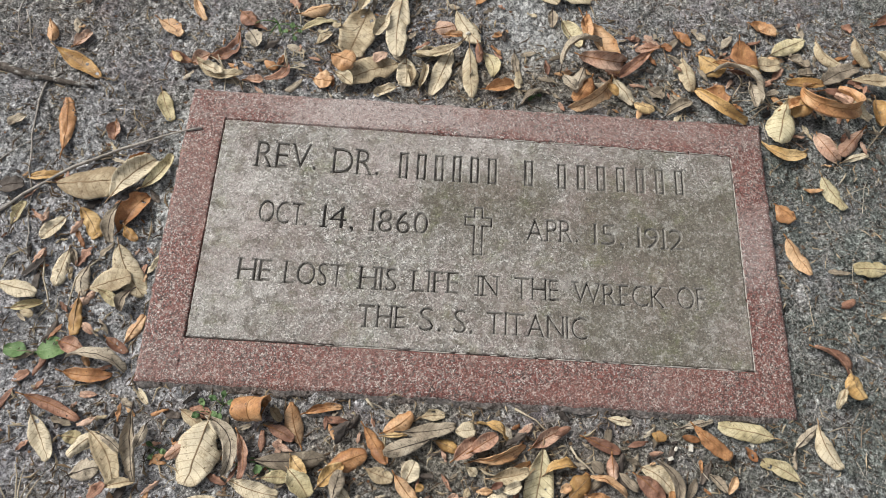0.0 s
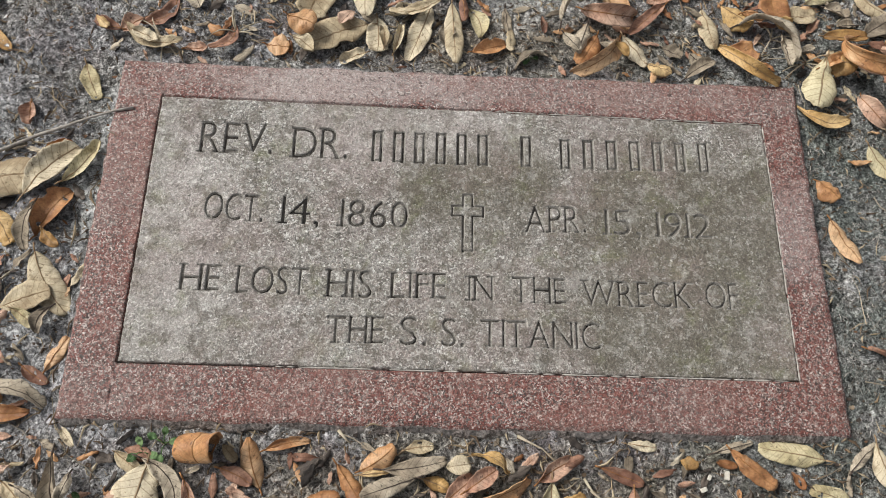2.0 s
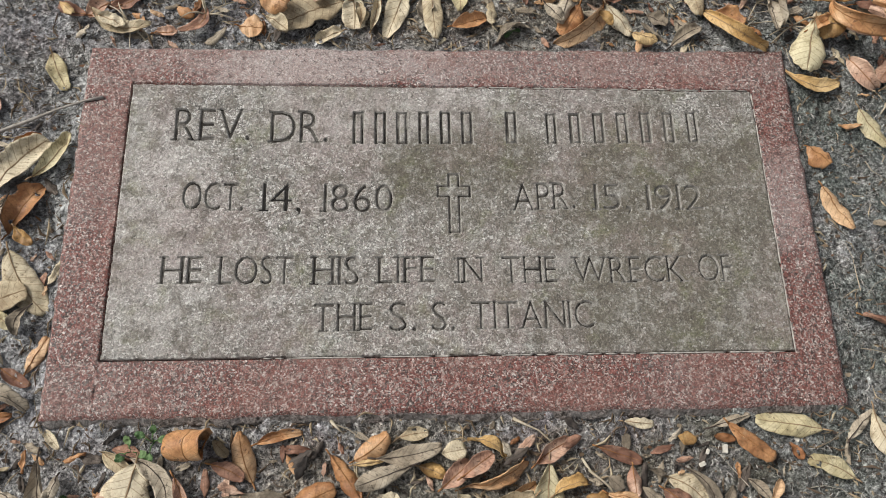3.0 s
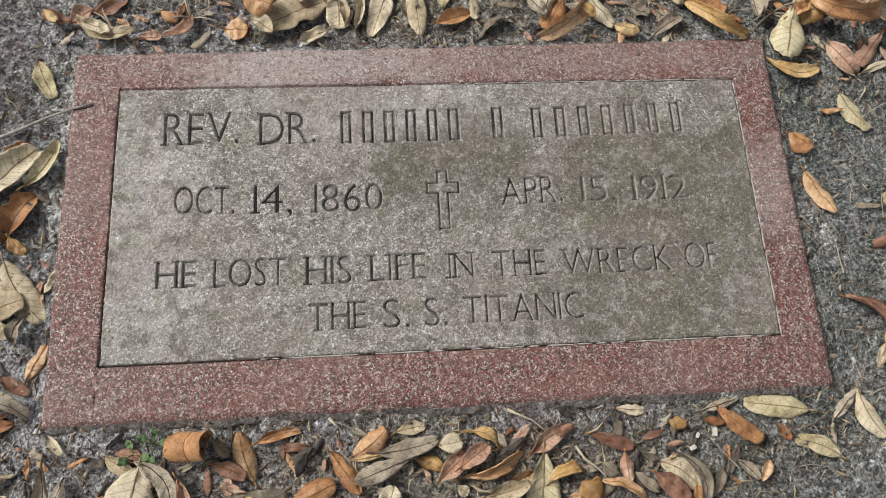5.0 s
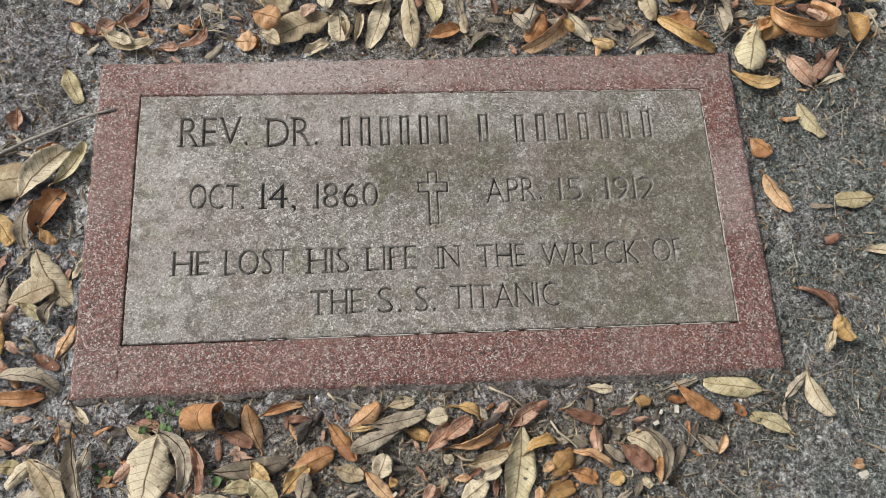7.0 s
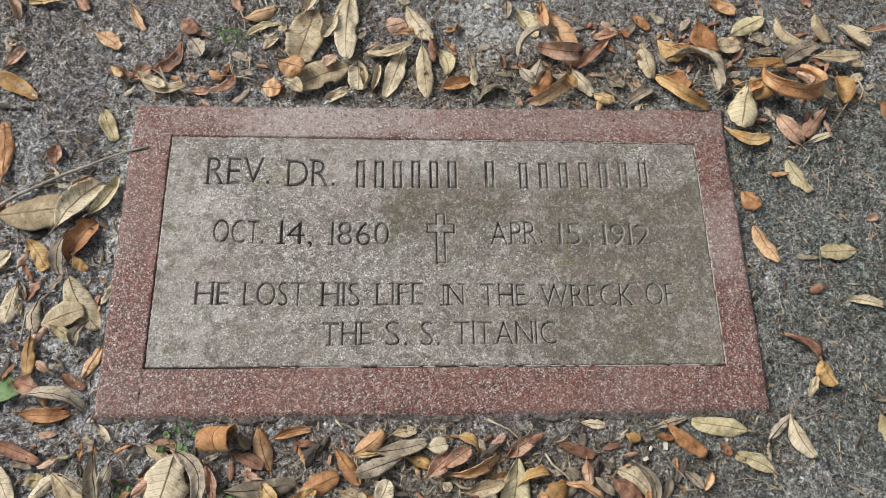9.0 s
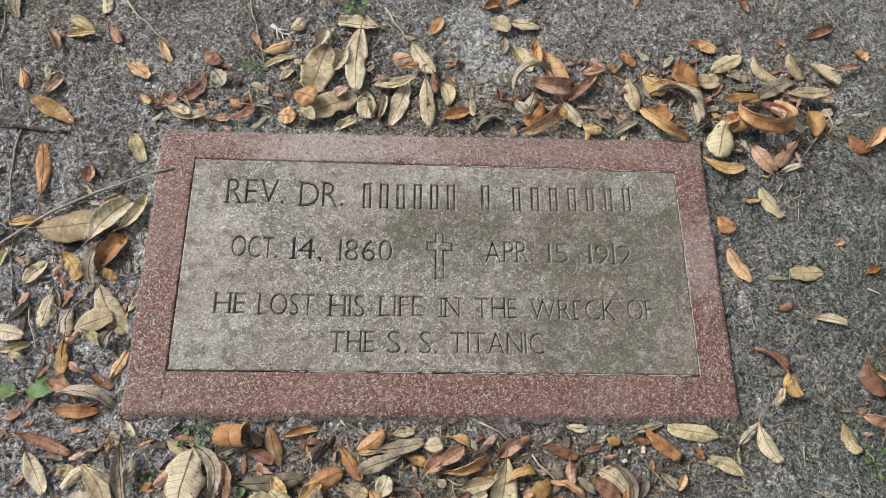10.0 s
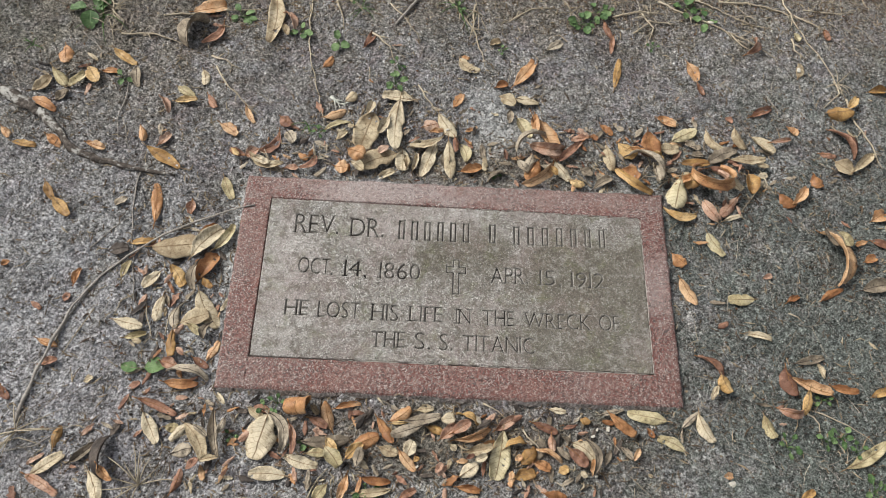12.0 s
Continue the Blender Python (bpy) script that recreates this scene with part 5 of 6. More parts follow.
leaf(0.332, 0.166, -65, 0.044, 0.020, "orange", -18, -6, -0.50, bow=0.02)
leaf(0.408, 0.158, -177, 0.040, 0.020, "olive", 26, 3, -0.50, bow=0.03)
leaf(0.382, 0.243, -55, 0.042, 0.020, "olive", -10, -2, -0.50, bow=-0.03)
leaf(0.453, 0.197, 21, 0.017, 0.013, "brown", -10, 1, 1.20, small=True)
leaf(0.484, 0.164, 29, 0.023, 0.013, "orange", -10, -8, 1.35, bow=0.03)
leaf(0.375, 0.119, 29, 0.018, 0.012, "brown", -10, -4, -1.00, small=True)
leaf(0.424, 0.106, -11, 0.041, 0.013, "tan", 0, 0, 1.20, bow=0.06)
leaf(0.493, 0.076, 14, 0.045, 0.013, "grey", -18, -2, 0.50)
leaf(0.564, 0.230, -80, 0.101, 0.034, "orange", 120, -40, 0.91)
leaf(0.555, 0.257, -56, 0.036, 0.025, "grey", -10, -4, 1.20, bow=-0.03)
leaf(0.544, 0.174, 28, 0.042, 0.014, "orange", 10, -3, -1.00, bow=0.06)
leaf(0.575, 0.258, -54, 0.027, 0.023, "olive", -10, 6, -0.35, bow=0.05)
leaf(0.615, 0.234, 23, 0.023, 0.018, "orange", 10, -9, 1.20)
leaf(0.633, 0.258, -23, 0.025, 0.017, "brown", 18, 9, 1.35)
leaf(0.641, 0.305, 32, 0.032, 0.024, "orange", 10, 3, 0.95)
leaf(0.612, 0.190, 14, 0.041, 0.029, "grey", 26, 2, 1.20, bow=0.03)
leaf(0.457, 0.043, -74, 0.040, 0.028, "brown", -18, -6, -0.99, bow=-0.04)
leaf(0.487, 0.037, -22, 0.058, 0.028, "orange", -10, 5, 1.70, bow=-0.04)
leaf(0.527, 0.033, -10, 0.039, 0.014, "orange", 0, 4, 0.95, bow=-0.03)
leaf(0.473, 0.015, -109, 0.037, 0.013, "ochre", 0, -2, -0.35, bow=0.05)
leaf(0.449, -0.003, -7, 0.038, 0.016, "brown", 100, 40, 0.85)
leaf(0.421, -0.019, -71, 0.031, 0.017, "olive", -18, 7, -0.50, bow=-0.03)
leaf(0.549, -0.049, 30, 0.069, 0.017, "olive", 0, -2, 0.30, bow=-0.04)
leaf(0.583, 0.034, 25, 0.029, 0.014, "ochre", 0, 4, 0.95)
leaf(0.457, -0.102, 31, 0.023, 0.013, "ochre", 0, -1, 1.20)
leaf(-0.487, -0.068, 82, 0.028, 0.014, "ochre", 26, 8, -1.00, bow=0.05)
leaf(-0.490, -0.099, 39, 0.043, 0.017, "tan", 10, -3, 0.50)
leaf(-0.491, -0.125, -26, 0.050, 0.015, "brown", 18, 6, 1.20, bow=0.03)
leaf(-0.452, -0.085, 44, 0.035, 0.014, "grey", -18, 6, 1.20, bow=-0.02)
leaf(-0.429, -0.090, -86, 0.060, 0.023, "dark", 110, 40, 0.94)
leaf(-0.416, -0.109, -42, 0.027, 0.014, "orange", -10, 5, 1.35, bow=-0.05)
leaf(-0.428, -0.125, -61, 0.043, 0.017, "tan", -10, 6, -0.35, bow=0.03)
leaf(-0.464, 0.005, 23, 0.013, 0.014, "tan", -18, -7, 1.20, small=True)
leaf(-0.561, -0.017, -51, 0.021, 0.012, "brown", -18, 6, 0.95, bow=-0.05)
leaf(-0.528, 0.050, -18, 0.029, 0.014, "orange", 10, -8, 1.35, bow=-0.03)
leaf(-0.520, 0.026, 18, 0.023, 0.014, "brown", 10, -7, 1.20)
leaf(-0.333, -0.114, 76, 0.030, 0.013, "brown", 26, 4, -1.00, bow=-0.06)
leaf(-0.575, 0.267, -57, 0.033, 0.012, "ochre", 18, -4, 0.50, bow=-0.03)
leaf(-0.553, 0.242, -43, 0.038, 0.017, "ochre", -10, 6, 0.50)
leaf(-0.512, 0.144, 78, 0.024, 0.014, "orange", 10, 0, 1.35, bow=0.05)
leaf(-0.520, 0.115, 67, 0.013, 0.013, "brown", 0, 5, 0.95, small=True)
leaf(-0.609, 0.157, 35, 0.012, 0.012, "orange", -18, 5, 1.20, small=True)
leaf(-0.555, 0.100, -34, 0.018, 0.010, "brown", 10, 8, -1.00, small=True)
leaf(-0.226, -0.102, 179, 0.046, 0.018, "tan", 18, -4, 0.30, bow=-0.04)
leaf(-0.187, -0.087, -15, 0.046, 0.016, "tan", 26, 5, 0.50, bow=-0.04)
leaf(-0.160, -0.122, -125, 0.024, 0.016, "olive", -10, -5, 0.50, bow=-0.03)
leaf(-0.132, -0.114, -106, 0.032, 0.014, "orange", 26, -4, 0.95, bow=0.03)
leaf(-0.092, -0.106, -6, 0.038, 0.015, "orange", 0, -1, 1.35, bow=-0.05)
leaf(-0.098, -0.119, 7, 0.050, 0.014, "tan", 10, -0, 1.20, bow=-0.04)
leaf(0.024, -0.111, -9, 0.031, 0.014, "orange", 10, 9, 1.35, bow=0.03)
leaf(0.131, -0.115, -10, 0.029, 0.014, "orange", 0, 8, -1.00)
leaf(-0.052, -0.119, 30, 0.024, 0.013, "brown", 26, 8, 1.20, bow=0.04)

# torn scraps of leaf, thickest where the leaves lie thickest
cover = np.clip((rest - ground_z) / 0.004, 0, 1) * (near > 0.004)
soft_cover = cover.copy()
for _ in range(3):
    for axis in (0, 1):
        soft_cover = sum(np.roll(soft_cover, 4 * k, axis) for k in range(-3, 4)) / 7
weight = (np.clip(soft_cover - 0.12, 0, 1) ** 1.2 + 0.0015) * (near > 0.004) * (cover < 0.2)
weight[:, (gxs < -0.85) | (gxs > 0.97)] = 0
weight = weight * (1 - 0.95 * np.exp(-(((gxs - 0.055) / 0.05)[None] ** 2 + ((gys - 0.445) / 0.045)[:, None] ** 2) ** 2))
picks = rng.choice(weight.size, 420, p=(weight / weight.sum()).ravel())
odds = ["brown", "grey", "dark", "grey", "tan", "brown", "grey", "orange", "dark"]
rest_before = rest.copy()
for n, k in enumerate(picks):
    px, py = gxs[k % len(gxs)], gys[k // len(gxs)]
    size = 0.006 + 0.015 * rng.random() ** 1.6
    rest[:] = ground_z if n == 0 else rest
    leaf(px + rng.uniform(-0.004, 0.004), py + rng.uniform(-0.004, 0.004), rng.uniform(0, 360), size * 1.15, size * rng.uniform(0.35, 0.75), odds[n % 9], rng.uniform(-35, 35), rng.uniform(-20, 20), rng.uniform(-0.8, 0.8), True, 0.5)
rest = np.maximum(rest, rest_before)
me = bpy.data.meshes.new("leaf_scraps")
SCRAPS.to_mesh(me)
SCRAPS.free()
for kind in KINDS:
    me.materials.append(LEAF[kind])
tagged(new("leaf_scraps", me), "torn brown, grey and tan leaf scraps among the fallen leaves", "leaf litter", kind="stuff")


# ---- twigs, roots and straws ----
def stick(name, mat, label, r0, r1, *pts, lift=0.0, sunk=0.0, wobble=0.12, spurs=0.0, over=False):
    """A thin stem lying along the ground through the points."""
    fine = []
    for (ax, ay), (bx, by) in zip(pts, pts[1:]):
        n = max(2, int(math.hypot(bx - ax, by - ay) / 0.012))
        fine += [(ax + (bx - ax) * k / n, ay + (by - ay) * k / n) for k in range(n)]
    fine.append(pts[-1])
    n = len(fine)
    bm = bmesh.new()
    co, rr = [], []
    for k, (x, y) in enumerate(fine):
        s = k / (n - 1)
        r = r0 + (r1 - r0) * s
        wob = 0.0012 * math.sin(k * 1.7 + x * 90)
        inside = MX0 < x < MX1 and MY0 < y < MY1
        z = (MTOP if inside else float(rest[cell(x, y)]) if over else height(x, y)) + r * (0.7 - sunk) + lift * math.sin(math.pi * s)
        co.append(Vector((x + wob, y + wob * 0.6, z)))
        rr.append(r * random.uniform(0.85 - wobble * 0.5, 1.15 + wobble * 0.5))
    for k in list(range(1, n - 1)) * (6 if over else 1):
        co[k].z = max(co[k].z, (co[k - 1].z + co[k + 1].z) / 2)
    base = co[0].copy()
    tube(bm, [c - base for c in co], rr, 9 if r0 > 0.004 else 7, wobble)
    # short side shoots
    at, side = spurs * 0.7, 1
    while spurs and at < 0.012 * n:
        k = min(n - 2, max(1, int(at / 0.012)))
        d = (co[k + 1] - co[k - 1]).normalized()
        turn = Matrix.Rotation(side * random.uniform(0.5, 1.1), 3, "Z")
        d = turn @ d
        reach = random.uniform(0.008, 0.022)
        tube(bm, [co[k] - base, co[k] - base + d * reach * 0.5 + Vector((0, 0, 0.001)), co[k] - base + d * reach], [rr[k] * 0.8, rr[k] * 0.6, rr[k] * 0.3], 5)
        at, side = at + spurs * random.uniform(0.6, 1.4), -side
    ob = part(name, bm, mat)
    ob.location = base
    return tagged(ob, label, name.replace("_", " "))


stick("twig", BARK, "long bare grey twig lying across sand onto the marker", 0.0022, 0.0012, (-0.541, -0.054), (-0.532, 0.001), (-0.520, 0.054), (-0.507, 0.103), (-0.480, 0.146), (-0.449, 0.178), (-0.409, 0.210), (-0.366, 0.234), (-0.321, 0.252), (-0.287, 0.262), over=True)
stick("twig", BARK, "short side twig of grey bark on sand", 0.0013, 0.0008, (-0.520, 0.052), (-0.510, 0.087), (-0.496, 0.119), (-0.474, 0.155))
stick("tree_root", ROOTBARK, "dark exposed tree root with pale lichen", 0.0095, 0.0028, (-0.750, 0.461), (-0.693, 0.436), (-0.655, 0.415), (-0.616, 0.395), (-0.582, 0.362), (-0.563, 0.337), (-0.519, 0.324), (-0.468, 0.313), (-0.410, 0.306), sunk=0.35, wobble=0.3, spurs=0.09)
stick("twig", BARK, "thin grey root lying on sand", 0.0010, 0.0007, (-0.460, 0.313), (-0.459, 0.267), (-0.451, 0.205), (-0.441, 0.163), (-0.431, 0.123), (-0.415, 0.084))
stick("twig", BARK, "thin grey root lying on sand", 0.0012, 0.0007, (-0.507, 0.470), (-0.508, 0.428), (-0.511, 0.393), (-0.499, 0.354))
stick("twig", BARK, "thin grey twig lying on sand", 0.0009, 0.0006, (-0.595, 0.551), (-0.552, 0.515), (-0.511, 0.475))
stick("twig", BARK, "thin dark twig lying on sand", 0.0009, 0.0006, (-0.502, 0.398), (-0.493, 0.369), (-0.478, 0.331))
stick("twig", BARK, "thin dark twig half buried in sand", 0.0009, 0.0005, (0.501, 0.518), (0.519, 0.487), (0.537, 0.455))
stick("twig", BARK, "thin dark twig half buried in sand", 0.0009, 0.0005, (0.687, 0.676), (0.709, 0.641), (0.727, 0.618))
stick("twig", BARK, "grey stick lying among fallen leaves", 0.003, 0.0018, (-0.074, 0.668), (-0.091, 0.636), (-0.108, 0.607))
stick("twig", BARK, "long thin root under the leaf litter", 0.0011, 0.0007, (-0.502, 0.185), (-0.485, 0.208), (-0.470, 0.226), (-0.446, 0.243))
stick("twig", BARK, "thin twig beside a tan leaf", 0.001, 0.0006, (-0.549, -0.088), (-0.511, -0.080), (-0.482, -0.059), (-0.445, -0.043))
stick("straw", STRAW, "pale dry branching stem lying on sand", 0.0014, 0.0007, (-0.247, 0.665), (-0.247, 0.604), (-0.240, 0.536), (-0.222, 0.472), (-0.205, 0.408), lift=0.002, spurs=0.03)
stick("straw", STRAW, "pale dry branching stem lying on sand", 0.0017, 0.0007, (-0.214, 0.668), (-0.198, 0.627), (-0.188, 0.586), lift=0.002, spurs=0.03)
stick("straw", STRAW, "pale dry branching stem lying on sand", 0.0017, 0.0007, (-0.031, 0.679), (-0.002, 0.644), (0.020, 0.611), (0.034, 0.565), (0.041, 0.539), lift=0.002, spurs=0.03)
stick("straw", STRAW, "pale dry branching stem lying on sand", 0.002, 0.0007, (0.022, 0.665), (0.020, 0.628), (0.015, 0.592), lift=0.002, spurs=0.03)
stick("straw", STRAW, "pale dry branching stem lying on sand", 0.0017, 0.0007, (0.560, 0.740), (0.571, 0.678), (0.592, 0.636), (0.611, 0.596), (0.625, 0.551), (0.635, 0.520), lift=0.002, spurs=0.03)
stick("straw", STRAW, "pale dry branching stem lying on sand", 0.0017, 0.0007, (0.574, 0.690), (0.601, 0.674), (0.628, 0.658), lift=0.002, spurs=0.03)
stick("straw", STRAW, "pale dry branching stem lying on sand", 0.002, 0.0007, (0.340, 0.701), (0.363, 0.684), (0.391, 0.668), (0.428, 0.653), (0.484, 0.627), (0.537, 0.592), lift=0.002, spurs=0.03)
stick("straw", STRAW, "pale dry branching stem lying on sand", 0.0014, 0.0007, (0.396, 0.712), (0.453, 0.686), (0.499, 0.665), (0.533, 0.659), lift=0.002, spurs=0.03)
stick("straw", STRAW, "pale dry branching stem lying on sand", 0.002, 0.0007, (0.446, 0.710), (0.496, 0.709), (0.554, 0.695), (0.610, 0.669), lift=0.002, spurs=0.03)
stick("straw", STRAW, "pale dry branching stem lying on sand", 0.0017, 0.0007, (0.623, 0.556), (0.624, 0.528), (0.592, 0.498), lift=0.002, spurs=0.03)
stick("straw", STRAW, "pale dry branching stem lying on sand", 0.002, 0.0007, (0.635, 0.520), (0.644, 0.474), (0.659, 0.432), (0.668, 0.392), lift=0.002, spurs=0.03)
stick("straw", STRAW, "pale dry straw stem lying on sand", 0.0012, 0.0005, (0.473, 0.356), (0.449, 0.327), (0.427, 0.298), lift=0.002)
stick("straw", STRAW, "pale dry straw stem lying on sand", 0.001, 0.0005, (0.470, 0.378), (0.474, 0.348), (0.469, 0.333), lift=0.002)
stick("straw", STRAW, "pale dry branching stem lying on sand", 0.002, 0.0007, (-0.393, 0.523), (-0.369, 0.514), (-0.345, 0.500), lift=0.002, spurs=0.03)
stick("straw", STRAW, "pale dry branching stem lying on sand", 0.0017, 0.0007, (-0.380, 0.502), (-0.363, 0.471), (-0.333, 0.442), (-0.308, 0.418), lift=0.002, spurs=0.03)
stick("straw", STRAW, "pale dry branching stem lying on sand", 0.0017, 0.0007, (-0.480, 0.595), (-0.437, 0.601), (-0.385, 0.616), (-0.322, 0.627), lift=0.002, spurs=0.03)
stick("straw", STRAW, "pale dry branching stem lying on sand", 0.0017, 0.0007, (-0.538, 0.553), (-0.495, 0.557), (-0.435, 0.542), lift=0.002, spurs=0.03)
stick("straw", STRAW, "pale dry branching stem lying on sand", 0.0014, 0.0007, (-0.066, 0.493), (-0.052, 0.469), (-0.036, 0.446), lift=0.002, spurs=0.03)
stick("straw", STRAW, "pale dry straw stem lying on sand", 0.001, 0.0005, (-0.144, 0.522), (-0.144, 0.494), lift=0.002)
stick("straw", STRAW, "pale dry straw stem lying on sand", 0.001, 0.0005, (0.482, 0.008), (0.515, -0.006), (0.543, -0.020), (0.562, -0.037), lift=0.002)
stick("straw", STRAW, "pale dry straw stem lying on sand", 0.0012, 0.0005, (0.478, 0.004), (0.491, -0.011), (0.493, -0.040), lift=0.002)
stick("straw", STRAW, "pale dry straw stem lying on sand", 0.0012, 0.0005, (-0.173, -0.128), (-0.165, -0.107), (-0.152, -0.092), lift=0.002)
stick("straw", STRAW, "pale dry straw stem lying on sand", 0.0012, 0.0005, (0.041, -0.004), (0.059, -0.014), (0.081, -0.027), lift=0.002)
stick("straw", STRAW, "pale dry straw stem lying on sand", 0.0012, 0.0005, (-0.095, -0.003), (-0.087, -0.014), lift=0.002)
stick("straw", STRAW, "pale dry straw stem lying on sand", 0.0012, 0.0005, (0.092, -0.035), (0.107, -0.052), (0.117, -0.062), lift=0.002)
stick("straw", STRAW, "pale dry straw stem lying on sand", 0.0008, 0.0005, (0.134, -0.099), (0.148, -0.112), lift=0.002)
stick("straw", STRAW, "pale dry straw stem lying on sand", 0.0008, 0.0005, (-0.377, -0.121), (-0.386, -0.095), (-0.393, -0.076), lift=0.002)
stick("straw", STRAW, "pale dry straw stem lying on sand", 0.0008, 0.0005, (-0.377, -0.120), (-0.349, -0.113), (-0.321, -0.114), lift=0.002)
stick("straw", STRAW, "pale dry straw stem lying on sand", 0.001, 0.0005, (-0.377, -0.121), (-0.409, -0.113), (-0.444, -0.106), lift=0.002)
stick("straw", STRAW, "pale dry straw stem lying on sand", 0.0012, 0.0005, (-0.554, -0.068), (-0.529, -0.062), (-0.500, -0.058), lift=0.002)
stick("straw", STRAW, "pale dry straw stem lying on sand", 0.001, 0.0005, (-0.552, -0.079), (-0.530, -0.071), (-0.497, -0.080), lift=0.002)
stick("straw", STRAW, "pale dry straw stem lying on sand", 0.001, 0.0005, (-0.361, 0.117), (-0.380, 0.094), (-0.381, 0.062), lift=0.002)
stick("straw", STRAW, "pale dry branching stem lying on sand", 0.0014, 0.0007, (-0.573, 0.610), (-0.539, 0.578), (-0.539, 0.555), lift=0.002, spurs=0.03)
stick("straw", STRAW, "pale dry branching stem lying on sand", 0.002, 0.0007, (-0.566, 0.623), (-0.555, 0.588), (-0.542, 0.572), lift=0.002, spurs=0.03)
stick("straw", STRAW, "pale dry branching stem lying on sand", 0.002, 0.0007, (0.565, 0.640), (0.566, 0.616), (0.582, 0.600), lift=0.002, spurs=0.03)
stick("straw", STRAW, "pale dry straw stem lying on sand", 0.001, 0.0005, (0.475, 0.635), (0.497, 0.649), lift=0.002)
stick("straw", STRAW, "pale dry straw stem lying on sand", 0.0008, 0.0005, (0.213, 0.634), (0.184, 0.641), lift=0.002)
stick("straw", STRAW, "pale dry straw stem lying on sand", 0.001, 0.0005, (-0.418, 0.120), (-0.407, 0.092), (-0.398, 0.065), (-0.408, 0.053), lift=0.002)
stick("straw", STRAW, "pale dry straw stem lying on sand", 0.001, 0.0005, (-0.430, 0.123), (-0.446, 0.110), (-0.452, 0.090), lift=0.002)
stick("straw", STRAW, "pale dry straw stem lying on sand", 0.001, 0.0005, (-0.480, 0.100), (-0.491, 0.068), (-0.507, 0.037), lift=0.002)
stick("straw", STRAW, "pale dry straw stem lying on sand", 0.0012, 0.0005, (0.475, 0.143), (0.497, 0.131), lift=0.002)
stick("straw", STRAW, "pale dry straw stem lying on sand", 0.0008, 0.0005, (0.453, 0.191), (0.461, 0.184), lift=0.002)
stick("straw", STRAW, "pale dry straw stem lying on sand", 0.0008, 0.0005, (0.320, 0.445), (0.314, 0.402), lift=0.002)
stick("straw", STRAW, "pale dry straw stem lying on sand", 0.001, 0.0005, (0.402, 0.271), (0.391, 0.257), lift=0.002)
stick("straw", STRAW, "pale dry straw stem lying on sand", 0.0008, 0.0005, (-0.124, -0.096), (-0.112, -0.112), lift=0.002)
stick("straw", STRAW, "pale dry branching stem lying on sand", 0.0014, 0.0007, (0.289, 0.628), (0.321, 0.655), (0.365, 0.653), lift=0.002, spurs=0.03)
stick("straw", STRAW, "pale dry branching stem lying on sand", 0.0017, 0.0007, (0.308, 0.673), (0.325, 0.643), (0.318, 0.619), lift=0.002, spurs=0.03)
stick("straw", STRAW, "pale dry branching stem lying on sand", 0.0014, 0.0007, (0.457, 0.643), (0.472, 0.614), (0.505, 0.605), lift=0.002, spurs=0.03)
stick("straw", STRAW, "pale dry branching stem lying on sand", 0.002, 0.0007, (0.258, 0.662), (0.303, 0.676), (0.347, 0.672), lift=0.002, spurs=0.03)
stick("straw", STRAW, "pale dry branching stem lying on sand", 0.0014, 0.0007, (-0.120, 0.652), (-0.090, 0.618), (-0.065, 0.580), lift=0.002, spurs=0.03)
stick("straw", STRAW, "pale dry branching stem lying on sand", 0.002, 0.0007, (-0.144, 0.590), (-0.115, 0.564), (-0.104, 0.531), lift=0.002, spurs=0.03)
stick("straw", STRAW, "pale dry branching stem lying on sand", 0.0017, 0.0007, (0.079, 0.634), (0.118, 0.661), (0.161, 0.668), lift=0.002, spurs=0.03)
stick("straw", STRAW, "pale dry branching stem lying on sand", 0.0014, 0.0007, (0.596, 0.705), (0.646, 0.697), (0.688, 0.707), lift=0.002, spurs=0.03)
stick("lichen_flake", LICHEN, "small white lichen flake on a bark chip", 0.0022, 0.0012, (-0.201, 0.461), (-0.187, 0.451), (-0.176, 0.448), lift=0.001, wobble=0.5, spurs=0.008)


# ---- pale chips ----
def wood_chip(x, y, size, turn):
    """A small split chip with uneven faces."""
    rnd = random.Random(int((x + 3) * 6000 + (y + 3) * 50000))
    bm = bmesh.new()
    bmesh.ops.create_cube(bm, size=1.0)
    bmesh.ops.bevel(bm, geom=bm.edges[:], offset=0.12, segments=1, affect="EDGES")
    for v in bm.verts:
        v.co = Vector((v.co.x * size * rnd.uniform(0.9, 1.1), v.co.y * size * 0.6 * rnd.uniform(0.85, 1.15), v.co.z * size * 0.35 * rnd.uniform(0.8, 1.2)))
    bmesh.ops.rotate(bm, verts=bm.verts, matrix=Matrix.Rotation(radians(turn), 3, "Z") @ Matrix.Rotation(0.15, 3, "Y"))
    ob = part("wood_chip", bm, CHIP)
    ob.location = (x, y, float(rest[cell(x, y)]) + size * 0.16)
    return tagged(ob, "small pale split wood chip lying on sand", "wood chip", "pale wood chips")


wood_chip(0.204, -0.030, 0.0070, 80)
wood_chip(0.189, -0.032, 0.0040, 60)
wood_chip(0.361, -0.092, 0.0080, 20)
wood_chip(0.262, -0.024, 0.0050, 140)
wood_chip(0.185, -0.090, 0.0040, 10)
wood_chip(0.259, 0.411, 0.0061, 0)
wood_chip(-0.018, 0.407, 0.0051, 30)
wood_chip(0.183, -0.041, 0.0050, 20)
wood_chip(-0.042, -0.087, 0.0040, 40)
wood_chip(0.561, 0.568, 0.0091, 70)
wood_chip(0.363, -0.093, 0.0080, 30)
wood_chip(0.424, 0.657, 0.0091, 0)

